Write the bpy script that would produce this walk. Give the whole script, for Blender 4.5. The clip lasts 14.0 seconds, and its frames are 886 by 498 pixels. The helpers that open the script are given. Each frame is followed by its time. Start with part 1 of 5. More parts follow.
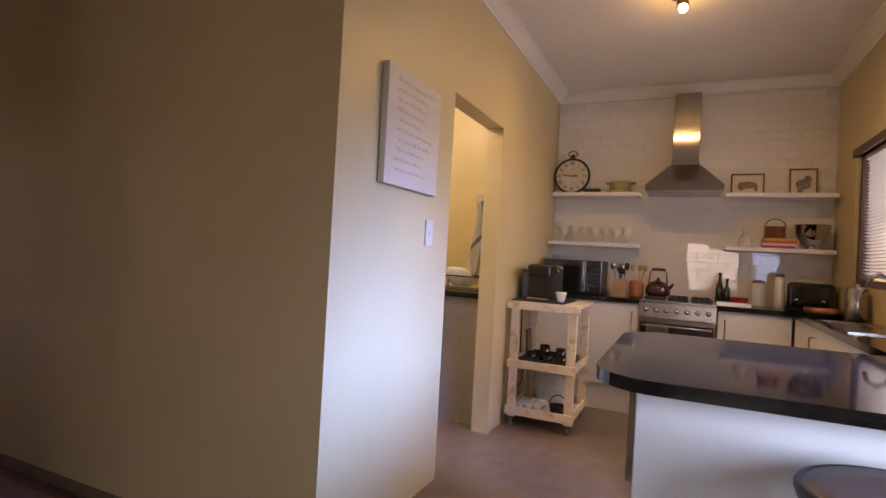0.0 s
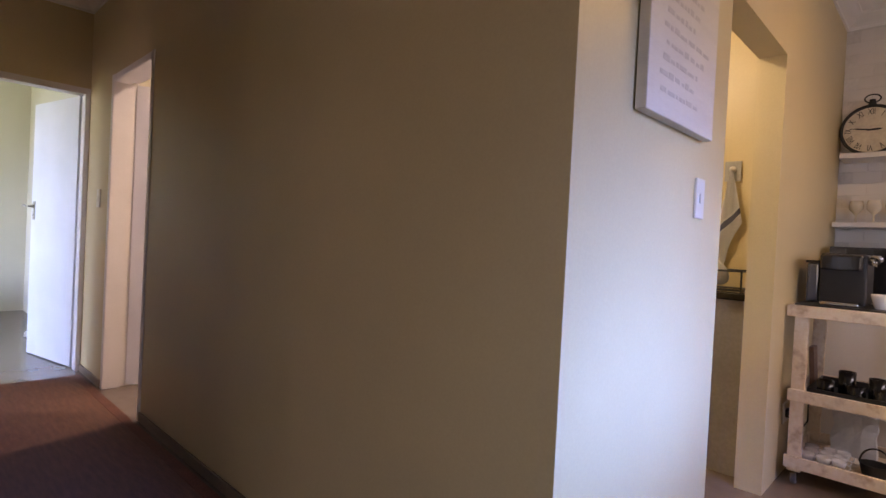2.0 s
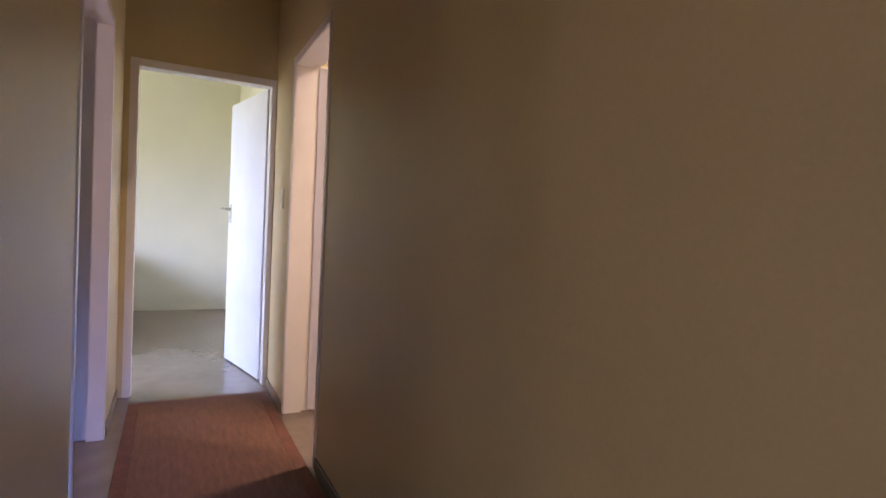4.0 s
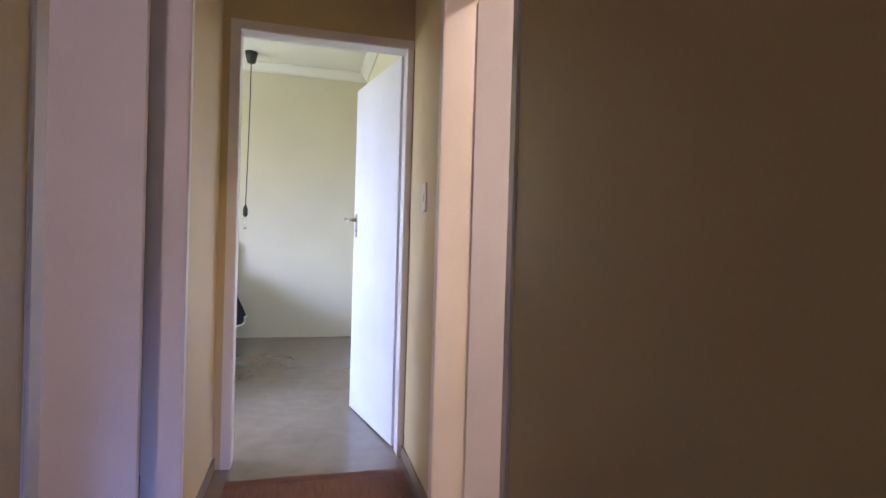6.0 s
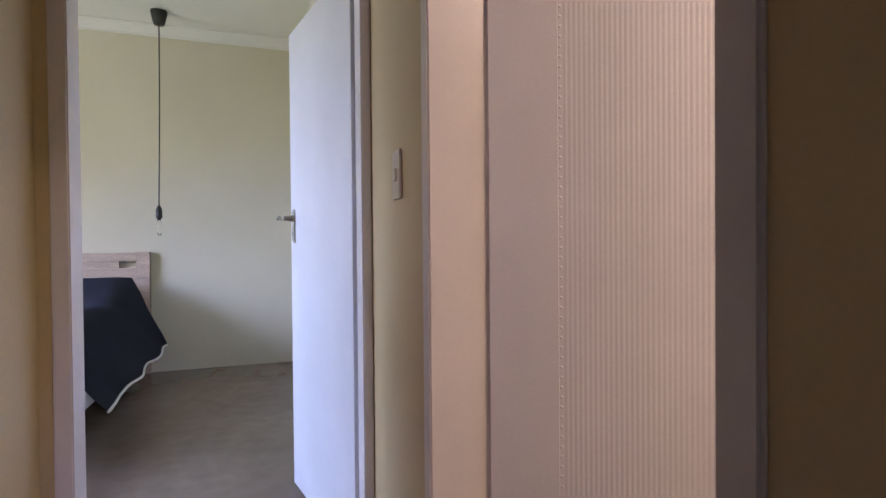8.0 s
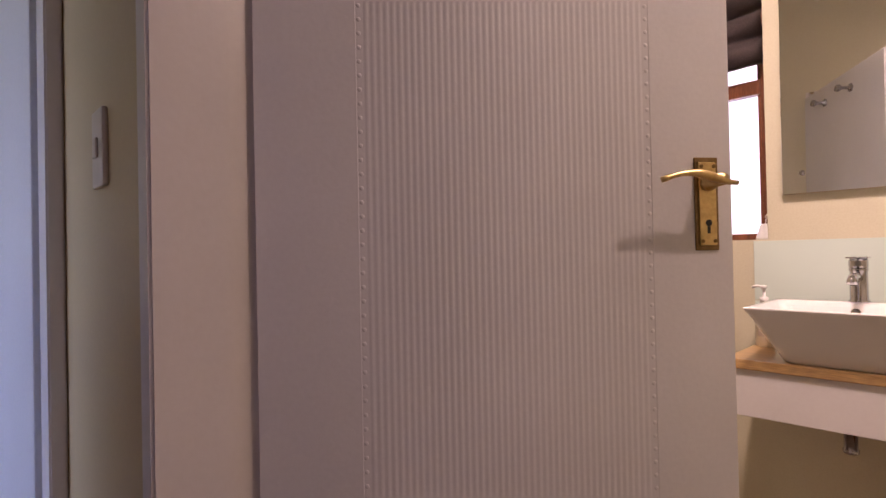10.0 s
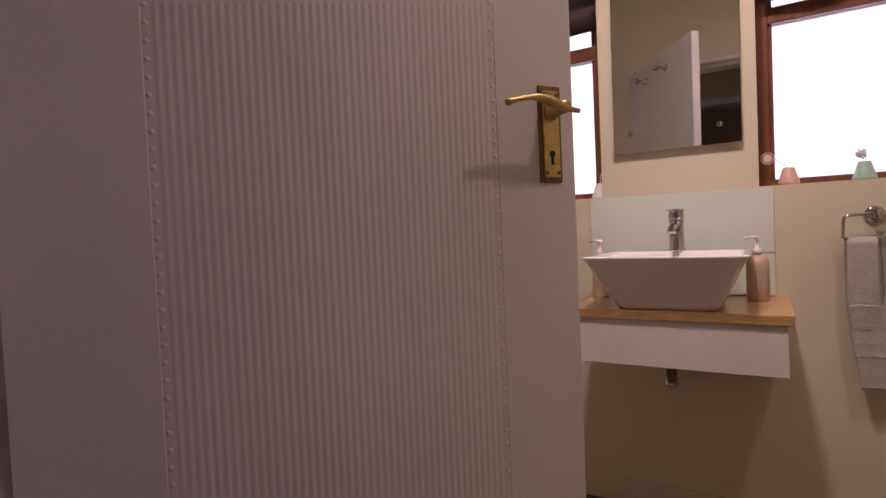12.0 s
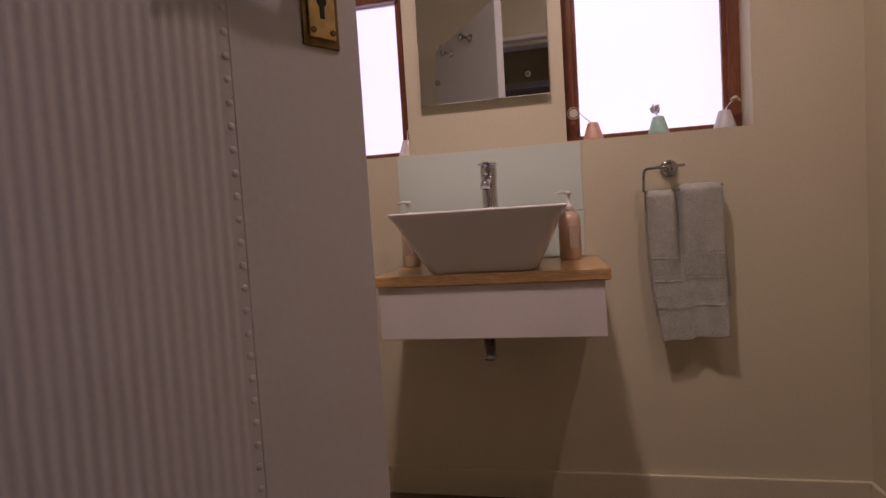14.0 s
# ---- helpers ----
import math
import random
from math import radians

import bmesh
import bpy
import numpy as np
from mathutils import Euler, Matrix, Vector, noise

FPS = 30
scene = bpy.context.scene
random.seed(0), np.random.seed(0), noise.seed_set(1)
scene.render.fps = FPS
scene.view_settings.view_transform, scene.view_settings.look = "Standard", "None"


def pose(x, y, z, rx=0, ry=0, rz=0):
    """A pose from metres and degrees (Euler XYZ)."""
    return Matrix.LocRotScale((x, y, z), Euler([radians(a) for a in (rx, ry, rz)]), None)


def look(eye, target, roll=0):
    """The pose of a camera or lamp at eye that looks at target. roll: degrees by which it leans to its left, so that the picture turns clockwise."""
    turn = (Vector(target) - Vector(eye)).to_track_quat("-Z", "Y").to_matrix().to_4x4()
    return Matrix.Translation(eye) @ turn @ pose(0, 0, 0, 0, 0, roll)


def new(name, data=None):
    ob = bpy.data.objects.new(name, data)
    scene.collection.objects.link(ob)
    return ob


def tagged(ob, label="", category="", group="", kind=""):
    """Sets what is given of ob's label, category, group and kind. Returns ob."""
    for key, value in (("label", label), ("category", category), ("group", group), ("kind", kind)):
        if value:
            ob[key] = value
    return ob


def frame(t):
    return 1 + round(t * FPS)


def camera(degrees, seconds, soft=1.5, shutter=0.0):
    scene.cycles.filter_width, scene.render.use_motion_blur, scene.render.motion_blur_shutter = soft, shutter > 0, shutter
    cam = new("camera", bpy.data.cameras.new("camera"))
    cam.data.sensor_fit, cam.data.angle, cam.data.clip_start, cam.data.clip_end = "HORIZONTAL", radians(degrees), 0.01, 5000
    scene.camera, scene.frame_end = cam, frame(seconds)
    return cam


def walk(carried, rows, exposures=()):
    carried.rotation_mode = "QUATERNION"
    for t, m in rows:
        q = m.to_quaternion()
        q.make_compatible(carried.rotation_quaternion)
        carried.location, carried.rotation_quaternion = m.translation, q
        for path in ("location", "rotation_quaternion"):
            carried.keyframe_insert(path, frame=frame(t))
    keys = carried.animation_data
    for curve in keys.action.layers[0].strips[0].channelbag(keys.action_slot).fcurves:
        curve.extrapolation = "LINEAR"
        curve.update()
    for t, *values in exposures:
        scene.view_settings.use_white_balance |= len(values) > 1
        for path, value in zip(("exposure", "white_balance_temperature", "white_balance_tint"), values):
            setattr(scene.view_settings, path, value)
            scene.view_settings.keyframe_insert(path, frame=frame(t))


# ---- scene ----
cam = camera(79.7, 14.0)
PATH = [
    (0, (1.298, 0.684, 1.171), (0.465, 2.503, 1.186), 3.2),
    (0.5, (1.167, 0.816, 1.137), (0.157, 2.542, 1.139), 3.2),
    (1, (1.036, 0.948, 1.121), (-0.111, 2.586, 1.112), 3.0),
    (1.5, (0.895, 1.103, 1.106), (-0.356, 2.663, 1.089), 3.0),
    (2, (0.756, 1.224, 1.09), (-0.632, 2.663, 1.06), 2.9),
    (2.5, (0.568, 1.325, 1.084), (-0.94, 2.638, 1.039), 2.7),
    (3, (0.378, 1.45, 1.075), (-1.238, 2.628, 1.03), 2.8),
    (3.5, (0.14, 1.531, 1.095), (-1.564, 2.577, 1.038), 2.7),
    (4, (-0.106, 1.582, 1.109), (-1.882, 2.501, 1.043), 2.7),
    (4.2, (-0.227, 1.596, 1.126), (-2.026, 2.466, 1.054), 2.7),
    (6.3, (-1.403, 1.71, 1.056), (-3.341, 2.201, 1.046), 1.6),
    (6.5, (-1.509, 1.715, 1.068), (-3.448, 2.209, 1.057), 1.6),
    (7, (-1.76, 1.777, 1.068), (-3.698, 2.272, 1.066), 1.4),
    (7.2, (-1.862, 1.796, 1.085), (-3.799, 2.296, 1.072), 0.6),
    (9.3, (-2.458, 1.972, 1.096), (-4.128, 3.073, 1.11), -0.2),
    (9.5, (-2.474, 1.981, 1.093), (-4.086, 3.162, 1.112), -0.4),
    (10, (-2.514, 2.008, 1.084), (-3.957, 3.393, 1.105), -1.2),
    (10.5, (-2.537, 2.038, 1.07), (-3.859, 3.54, 1.071), -1.3),
    (11, (-2.546, 2.063, 1.05), (-3.762, 3.65, 1.042), -2.0),
    (11.5, (-2.548, 2.083, 1.034), (-3.671, 3.738, 1.004), -2.2),
    (12, (-2.555, 2.106, 1.01), (-3.589, 3.817, 0.949), -2.5),
    (12.5, (-2.575, 2.157, 0.969), (-3.506, 3.925, 0.888), -2.7),
    (13, (-2.596, 2.245, 0.916), (-3.403, 4.073, 0.823), -2.9),
    (13.5, (-2.621, 2.325, 0.893), (-3.271, 4.214, 0.795), -3.2),
    (14, (-2.622, 2.405, 0.9), (-3.026, 4.36, 0.791), -3.6),
]
EXPOSURE = [(0.0, 0.29, 6900, 22), (0.5, 0.43, 6900, 22), (1.5, 0.36, 6750, 21), (2.0, 0.22, 6550, 21), (2.5, 0.18, 6550, 20), (3.0, 0.30, 6900, 21), (4.0, 0.50, 6700, 20), (6.5, 0.30, 6350, 20), (9.5, -0.80, 6250, 30), (11.0, -1.25, 6150, 35), (12.5, -1.87, 6050, 36), (14.0, -2.15, 6050, 34)]
walk(cam, [(t, look(eye, target, roll)) for t, eye, target, roll in PATH], EXPOSURE)

# ---- light ----
world = bpy.data.worlds.new("sky")
scene.world = world
world.use_nodes = True
_nt = world.node_tree
_sky = _nt.nodes.new("ShaderNodeTexSky")
_sky.sky_type, _sky.sun_disc = "NISHITA", False
_sky.sun_elevation, _sky.sun_rotation = radians(48), radians(200)
_nt.links.new(_sky.outputs[0], _nt.nodes["Background"].inputs[0])
_nt.nodes["Background"].inputs[1].default_value = 0.12


def lamp_area(name, m, sx, sy, watts, colour):
    d = bpy.data.lights.new(name, "AREA")
    d.shape, d.size, d.size_y, d.energy, d.color = "RECTANGLE", sx, sy, watts, colour
    ob = new(name, d)
    ob.matrix_world = m
    return ob


def lamp_point(name, place, watts, colour, radius):
    d = bpy.data.lights.new(name, "POINT")
    d.energy, d.color, d.shadow_soft_size = watts, colour, radius
    ob = new(name, d)
    ob.location = place
    return ob


def window_light(name, place, towards, tilt, sx, sy, watts, colour, spread=150):
    """The sky's light in a window's opening: it falls slanting down into the room."""
    d = (Vector(towards) - Vector(place)).normalized()
    d.z = -math.tan(radians(tilt))
    ob = lamp_area(name, look(place, Vector(place) + d), sx, sy, watts, colour)
    ob.data.spread = radians(spread)
    return ob


window_light("daylight_living", (2.50, 2.55, 1.55), (0, 2.68, 1.55), 34, 0.62, 1.0, 46, (0.165, 0.30, 0.84), 62)
window_light("daylight_living_low", (2.50, 1.05, 1.10), (1.5, 2.30, 1.10), 16, 0.5, 0.7, 7.5, (0.42, 0.56, 0.84), 80)
window_light("daylight_living_south", (1.9, -4.60, 1.45), (0.6, 2.2, 1.45), -3, 1.6, 1.3, 6.6, (0.98, 0.82, 0.55), 100)
window_light("daylight_bedroom", (-5.7, -1.5, 1.7), (-5.7, 2, 1.7), 30, 1.5, 0.9, 80, (0.40, 0.56, 1.0), 85)
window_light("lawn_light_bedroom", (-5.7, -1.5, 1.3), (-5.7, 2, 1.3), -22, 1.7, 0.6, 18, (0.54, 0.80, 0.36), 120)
# Added fill lamp at an inner wall; brightens the side doorway and bathroom door.
window_light("fill_light_side_room", (-1.08, -1.0, 1.5), (-2.9, 2.2, 1.5), 12, 0.6, 1.3, 11.0, (1.0, 0.77, 0.90))
window_light("daylight_kitchen", (2.34, 3.9, 1.5), (0, 3.9, 1.5), 35, 1.6, 0.8, 9, (0.80, 0.72, 0.74), 100)
lamp_area("bulb_light_kitchen", look((1.222, 3.88, 2.54), (1.222, 3.88, 0), 0), 0.10, 0.10, 8.5, (1.0, 0.62, 0.22))
lamp_point("bulb_light_kitchen_glow", (1.222, 3.88, 2.56), 2.6, (1.0, 0.56, 0.13), 0.03)
lamp_point("bulb_light_scullery", (-0.75, 3.35, 2.50), 34, (1.0, 0.84, 0.58), 0.05)
lamp_area("bulb_light_bathroom", look((-2.78, 3.08, 2.50), (-2.78, 3.80, 0.8), 0), 0.12, 0.12, 27, (1.0, 0.79, 0.62)).data.spread = radians(125)
lamp_area("bulb_light_bathroom_second", look((-2.0, 2.95, 2.48), (-2.85, 3.35, 0.9), 0), 0.06, 0.06, 14.5, (1.0, 0.77, 0.60)).data.spread = radians(150)


# ---- materials ----
def mat(name, colour, rough=0.6, metal=0.0, vary=0.12, scale=3.0, grain=0.04, fine=60.0, bump=0.05, stretch=(1, 1, 1), coat=0.0, second=None, spread=0.5, island=0.0, centre=0.5):
    m = bpy.data.materials.new(name)
    m.use_nodes = True
    nt = m.node_tree
    b = nt.nodes["Principled BSDF"]
    tc = nt.nodes.new("ShaderNodeTexCoord")
    mp = nt.nodes.new("ShaderNodeMapping")
    mp.inputs["Scale"].default_value = stretch
    nt.links.new(tc.outputs["Object"], mp.inputs[0])
    big = nt.nodes.new("ShaderNodeTexNoise")
    big.inputs["Scale"].default_value, big.inputs["Detail"].default_value = scale, 5
    small = nt.nodes.new("ShaderNodeTexNoise")
    small.inputs["Scale"].default_value, small.inputs["Detail"].default_value = fine, 4
    for n in (big, small):
        nt.links.new(mp.outputs[0], n.inputs["Vector"])
    ramp = nt.nodes.new("ShaderNodeValToRGB")
    c = Vector(colour)
    other = Vector(second) if second else c * (1 - 2 * vary)
    ramp.color_ramp.elements[0].position, ramp.color_ramp.elements[1].position = centre - spread / 2, centre + spread / 2
    ramp.color_ramp.elements[0].color = (*other, 1)
    ramp.color_ramp.elements[1].color = (*(c if second else c * (1 + vary * 0.4)), 1)
    nt.links.new(big.outputs["Fac"], ramp.inputs[0])
    mix = nt.nodes.new("ShaderNodeMix")
    mix.data_type, mix.blend_type = "RGBA", "OVERLAY"
    mix.inputs["Factor"].default_value = min(1.0, grain * 5)
    nt.links.new(ramp.outputs[0], mix.inputs["A"])
    nt.links.new(small.outputs["Fac"], mix.inputs["B"])
    last = mix.outputs["Result"]
    if island:
        oi = nt.nodes.new("ShaderNodeObjectInfo")
        mr = nt.nodes.new("ShaderNodeMapRange")
        mr.inputs["To Min"].default_value, mr.inputs["To Max"].default_value = 1 - island, 1 + island * 0.5
        nt.links.new(oi.outputs["Random"], mr.inputs["Value"])
        hv = nt.nodes.new("ShaderNodeHueSaturation")
        nt.links.new(mr.outputs[0], hv.inputs["Value"])
        nt.links.new(last, hv.inputs["Color"])
        last = hv.outputs[0]
    nt.links.new(last, b.inputs["Base Color"])
    rr = nt.nodes.new("ShaderNodeMapRange")
    rr.inputs["To Min"].default_value, rr.inputs["To Max"].default_value = max(0.02, rough * 0.85), min(1, rough * 1.15)
    nt.links.new(big.outputs["Fac"], rr.inputs["Value"])
    nt.links.new(rr.outputs[0], b.inputs["Roughness"])
    b.inputs["Metallic"].default_value = metal
    b.inputs["Coat Weight"].default_value = coat
    if bump:
        bp = nt.nodes.new("ShaderNodeBump")
        bp.inputs["Strength"].default_value, bp.inputs["Distance"].default_value = bump, 0.004
        nt.links.new(small.outputs["Fac"], bp.inputs["Height"])
        nt.links.new(bp.outputs[0], b.inputs["Normal"])
    return m


def glow(name, colour, strength):
    m = bpy.data.materials.new(name)
    m.use_nodes = True
    b = m.node_tree.nodes["Principled BSDF"]
    b.inputs["Base Color"].default_value = (*colour, 1)
    b.inputs["Emission Color"].default_value = (*colour, 1)
    b.inputs["Emission Strength"].default_value = strength
    return m


def glass(name, colour, rough, ior=1.45):
    m = bpy.data.materials.new(name)
    m.use_nodes = True
    b = m.node_tree.nodes["Principled BSDF"]
    b.inputs["Base Color"].default_value = (*colour, 1)
    b.inputs["Roughness"].default_value = rough
    b.inputs["Transmission Weight"].default_value = 1
    b.inputs["IOR"].default_value = ior
    return m


PAINT = mat("ochre_wall_paint", (0.608, 0.488, 0.262), 0.42, vary=0.06, scale=1.6, grain=0.015, fine=140, bump=0.025)
CREAM = mat("cream_wall_paint", (0.68, 0.63, 0.465), 0.45, vary=0.04, scale=1.8, grain=0.03, fine=170, bump=0.06)
BEDPAINT = mat("pale_green_wall_paint", (0.67, 0.62, 0.48), 0.55, vary=0.04, scale=1.5, grain=0.03, fine=170, bump=0.06)
WHITEWALL = mat("white_kitchen_wall_paint", (0.76, 0.72, 0.66), 0.5, vary=0.04, scale=2, grain=0.03, fine=150, bump=0.05)
CEIL = mat("white_ceiling_paint", (0.80, 0.78, 0.74), 0.7, vary=0.03, scale=1.5, grain=0.02, fine=140, bump=0.04)
GLOSSWHITE = mat("white_enamel_paint", (0.78, 0.74, 0.72), 0.32, vary=0.04, scale=4, grain=0.02, fine=90, bump=0.04)
DOORWHITE = mat("satin_white_door_paint", (0.78, 0.77, 0.78), 0.4, vary=0.05, scale=3, grain=0.03, fine=120, bump=0.06)
FLOOR = mat("polished_grey_screed", (0.205, 0.152, 0.114), 0.22, vary=0.14, scale=1.1, grain=0.05, fine=9, bump=0.0, coat=0.1)
RUGM = mat("rust_woven_rug", (0.19, 0.085, 0.05), 0.95, vary=0.2, scale=9, grain=0.15, fine=130, bump=0.5, stretch=(1, 6, 1))
GRANITE = mat("dark_polished_granite", (0.014, 0.011, 0.009), 0.055, vary=0.3, scale=30, grain=0.2, fine=300, bump=0.0)
CABWHITE = mat("white_cabinet_board", (0.74, 0.71, 0.68), 0.35, vary=0.03, scale=4, grain=0.02, fine=80, bump=0.02)
WINWOOD = mat("varnished_meranti", (0.24, 0.085, 0.04), 0.35, vary=0.25, scale=6, grain=0.12, fine=60, bump=0.08, stretch=(8, 8, 0.7))
OAK = mat("oiled_oak_slab", (0.58, 0.36, 0.15), 0.3, vary=0.12, scale=5, grain=0.12, fine=40, bump=0.05, stretch=(0.8, 9, 9), coat=0.2)
CERAMIC = mat("white_glazed_ceramic", (0.88, 0.86, 0.84), 0.08, vary=0.01, scale=3, grain=0.0, bump=0.0, coat=0.5)
CHROME = mat("polished_chrome", (0.52, 0.52, 0.55), 0.07, metal=1, vary=0.03, grain=0.0, bump=0.0)
STEEL = mat("brushed_stainless_steel", (0.42, 0.39, 0.35), 0.22, metal=1, vary=0.03, scale=3, grain=0.015, fine=60, bump=0.01, stretch=(12, 12, 1))
HOODSTEEL = mat("vertically_brushed_steel", (0.40, 0.36, 0.31), 0.16, metal=1, vary=0.03, scale=3, grain=0.015, fine=60, bump=0.0)
_hn = HOODSTEEL.node_tree
_tan = _hn.nodes.new("ShaderNodeTangent")
_tan.direction_type, _tan.axis = "RADIAL", "Z"
_hn.links.new(_tan.outputs[0], _hn.nodes["Principled BSDF"].inputs["Tangent"])
_hn.nodes["Principled BSDF"].inputs["Anisotropic"].default_value = 1.0
BRASS = mat("aged_polished_brass", (0.74, 0.55, 0.24), 0.3, metal=1, vary=0.15, scale=30, grain=0.06, fine=120, bump=0.03)
BRASSDARK = mat("tarnished_brass_rim", (0.30, 0.20, 0.09), 0.4, metal=1, vary=0.2, scale=40, grain=0.08, fine=140, bump=0.05)
BLACK = mat("matt_black_metal", (0.018, 0.017, 0.017), 0.45, vary=0.15, scale=10, grain=0.04, bump=0.03)
BLACKGLOSS = mat("glossy_black_plastic", (0.012, 0.012, 0.014), 0.15, vary=0.1, grain=0.02, bump=0.0, coat=0.3)
WHITEPLASTIC = mat("white_plastic", (0.78, 0.76, 0.74), 0.35, vary=0.03, grain=0.01, bump=0.0)
MIRROR = mat("silvered_mirror", (0.88, 0.90, 0.88), 0.01, metal=1, vary=0.0, grain=0.0, bump=0.0)
FROST = glass("frosted_window_glass", (0.95, 0.95, 1.0), 0.55, 1.2)
CLEARGLASS = glass("clear_glass", (0.97, 0.98, 0.97), 0.02, 1.45)
SPLASHGLASS = mat("sea_green_backpainted_glass", (0.66, 0.76, 0.69), 0.10, vary=0.02, grain=0.0, bump=0.0, coat=0.2)
OUTGLOW = glow("bright_overcast_outside", (0.97, 0.92, 1.0), 3.7)
SHADEFAB = mat("taupe_blind_fabric", (0.13, 0.10, 0.095), 0.9, vary=0.12, scale=6, grain=0.1, fine=260, bump=0.25)
TOWELM = mat("sage_grey_terry_towel", (0.52, 0.53, 0.47), 0.98, vary=0.08, scale=28, grain=0.10, fine=330, bump=0.9)
NAVY = mat("navy_bedspread_cloth", (0.022, 0.027, 0.055), 0.95, vary=0.2, scale=12, grain=0.1, fine=200, bump=0.3)


# ---- mesh helpers ----
def box(bm, x0, x1, y0, y1, z0, z1, bevel=0.0, seg=2, m=None):
    vs = [bm.verts.new((x, y, z)) for z in (z0, z1) for y in (y0, y1) for x in (x0, x1)]
    fs = [bm.faces.new([vs[i] for i in q]) for q in ((0, 2, 3, 1), (4, 5, 7, 6), (0, 1, 5, 4), (2, 6, 7, 3), (0, 4, 6, 2), (1, 3, 7, 5))]
    made = vs
    if bevel:
        es = list({e for f in fs for e in f.edges})
        r = bmesh.ops.bevel(bm, geom=es, offset=bevel, segments=seg, profile=0.6, affect="EDGES")
        made = list({v for f in r["faces"] for v in f.verts} | {v for v in vs if v.is_valid})
    if m is not None:
        bmesh.ops.transform(bm, matrix=m, verts=made)
    return made


def lathe(bm, prof, m=Matrix.Identity(4), seg=24):
    """A solid of revolution about z from (radius, height) pairs."""
    rings = []
    for r, z in prof:
        if r < 1e-6:
            rings.append([bm.verts.new(m @ Vector((0, 0, z)))])
        else:
            rings.append([bm.verts.new(m @ Vector((r * math.cos(a), r * math.sin(a), z))) for a in (2 * math.pi * i / seg for i in range(seg))])
    for a, b in zip(rings, rings[1:]):
        for i in range(seg):
            j = (i + 1) % seg
            if len(a) == 1 and len(b) > 1:
                bm.faces.new((a[0], b[i], b[j]))
            elif len(b) == 1 and len(a) > 1:
                bm.faces.new((a[j], a[i], b[0]))
            elif len(a) > 1:
                bm.faces.new((a[i], a[j], b[j], b[i]))


def tube(bm, pts, r, seg=10, radii=None):
    """A round bar along the points."""
    pts = [Vector(p) for p in pts]
    rings, up = [], None
    for i, p in enumerate(pts):
        d = (pts[min(i + 1, len(pts) - 1)] - pts[max(i - 1, 0)]).normalized()
        if up is None:
            up = d.orthogonal().normalized()
        up = (up - d * up.dot(d)).normalized()
        side = d.cross(up)
        rr = radii[i] if radii else r
        rings.append([bm.verts.new(p + rr * (math.cos(a) * up + math.sin(a) * side)) for a in (2 * math.pi * k / seg for k in range(seg))])
    for a, b in zip(rings, rings[1:]):
        for k in range(seg):
            bm.faces.new((a[k], a[(k + 1) % seg], b[(k + 1) % seg], b[k]))
    bm.faces.new(list(reversed(rings[0])))
    bm.faces.new(rings[-1])


def prism(bm, outline, z0, z1, m=Matrix.Identity(4)):
    """An upright solid over an outline of (x, y) points, counter-clockwise."""
    a = [bm.verts.new(m @ Vector((x, y, z0))) for x, y in outline]
    b = [bm.verts.new(m @ Vector((x, y, z1))) for x, y in outline]
    n = len(a)
    for i in range(n):
        bm.faces.new((a[i], a[(i + 1) % n], b[(i + 1) % n], b[i]))
    bm.faces.new(list(reversed(a)))
    bm.faces.new(b)


def rounded(x0, x1, y0, y1, r, seg=6):
    out = []
    for cx, cy, s in ((x1 - r, y0 + r, -90), (x1 - r, y1 - r, 0), (x0 + r, y1 - r, 90), (x0 + r, y0 + r, 180)):
        out += [(cx + r * math.cos(radians(s + 90 * i / seg)), cy + r * math.sin(radians(s + 90 * i / seg))) for i in range(seg + 1)]
    return out


def part(name, bm, material, parent=None, label="", smooth=False):
    me = bpy.data.meshes.new(name)
    bmesh.ops.recalc_face_normals(bm, faces=bm.faces[:])
    bm.to_mesh(me)
    bm.free()
    if smooth:
        for p in me.polygons:
            p.use_smooth = True
    me.materials.append(material)
    ob = new(name, me)
    if parent is not None:
        ob.parent = parent
    if label:
        tagged(ob, label)
    return ob


def boxpart(name, dims, material, parent=None, label="", bevel=0.0, m=None):
    bm = bmesh.new()
    box(bm, *dims, bevel=bevel, m=m)
    return part(name, bm, material, parent, label)


def thing(name, label, category, m=Matrix.Identity(4), group="", kind=""):
    ob = new(name)
    ob.matrix_world = m
    return tagged(ob, label, category, group, kind)


def boxes(name, rows, material, label, category, kind="structure"):
    bm = bmesh.new()
    for r in rows:
        box(bm, *r)
    return tagged(part(name, bm, material), label, category, kind=kind)


# ---- the large structure ----
H = 2.70          # ceiling
KX, KX1 = 0.169, 0.055   # kitchen side wall, its two faces
PY, PY1 = 2.205, 2.350    # passage wall, its two faces
LY, LY1 = 1.318, 1.200    # opposite passage wall
EX, EX1 = -3.845, -3.99  # wall at the passage end
BY = 5.594               # kitchen back wall
MY = 4.07                # bathroom back wall
RX = 2.314               # kitchen window wall
BDX = -7.30              # bedroom far wall
BN = 2.335               # bedroom side wall

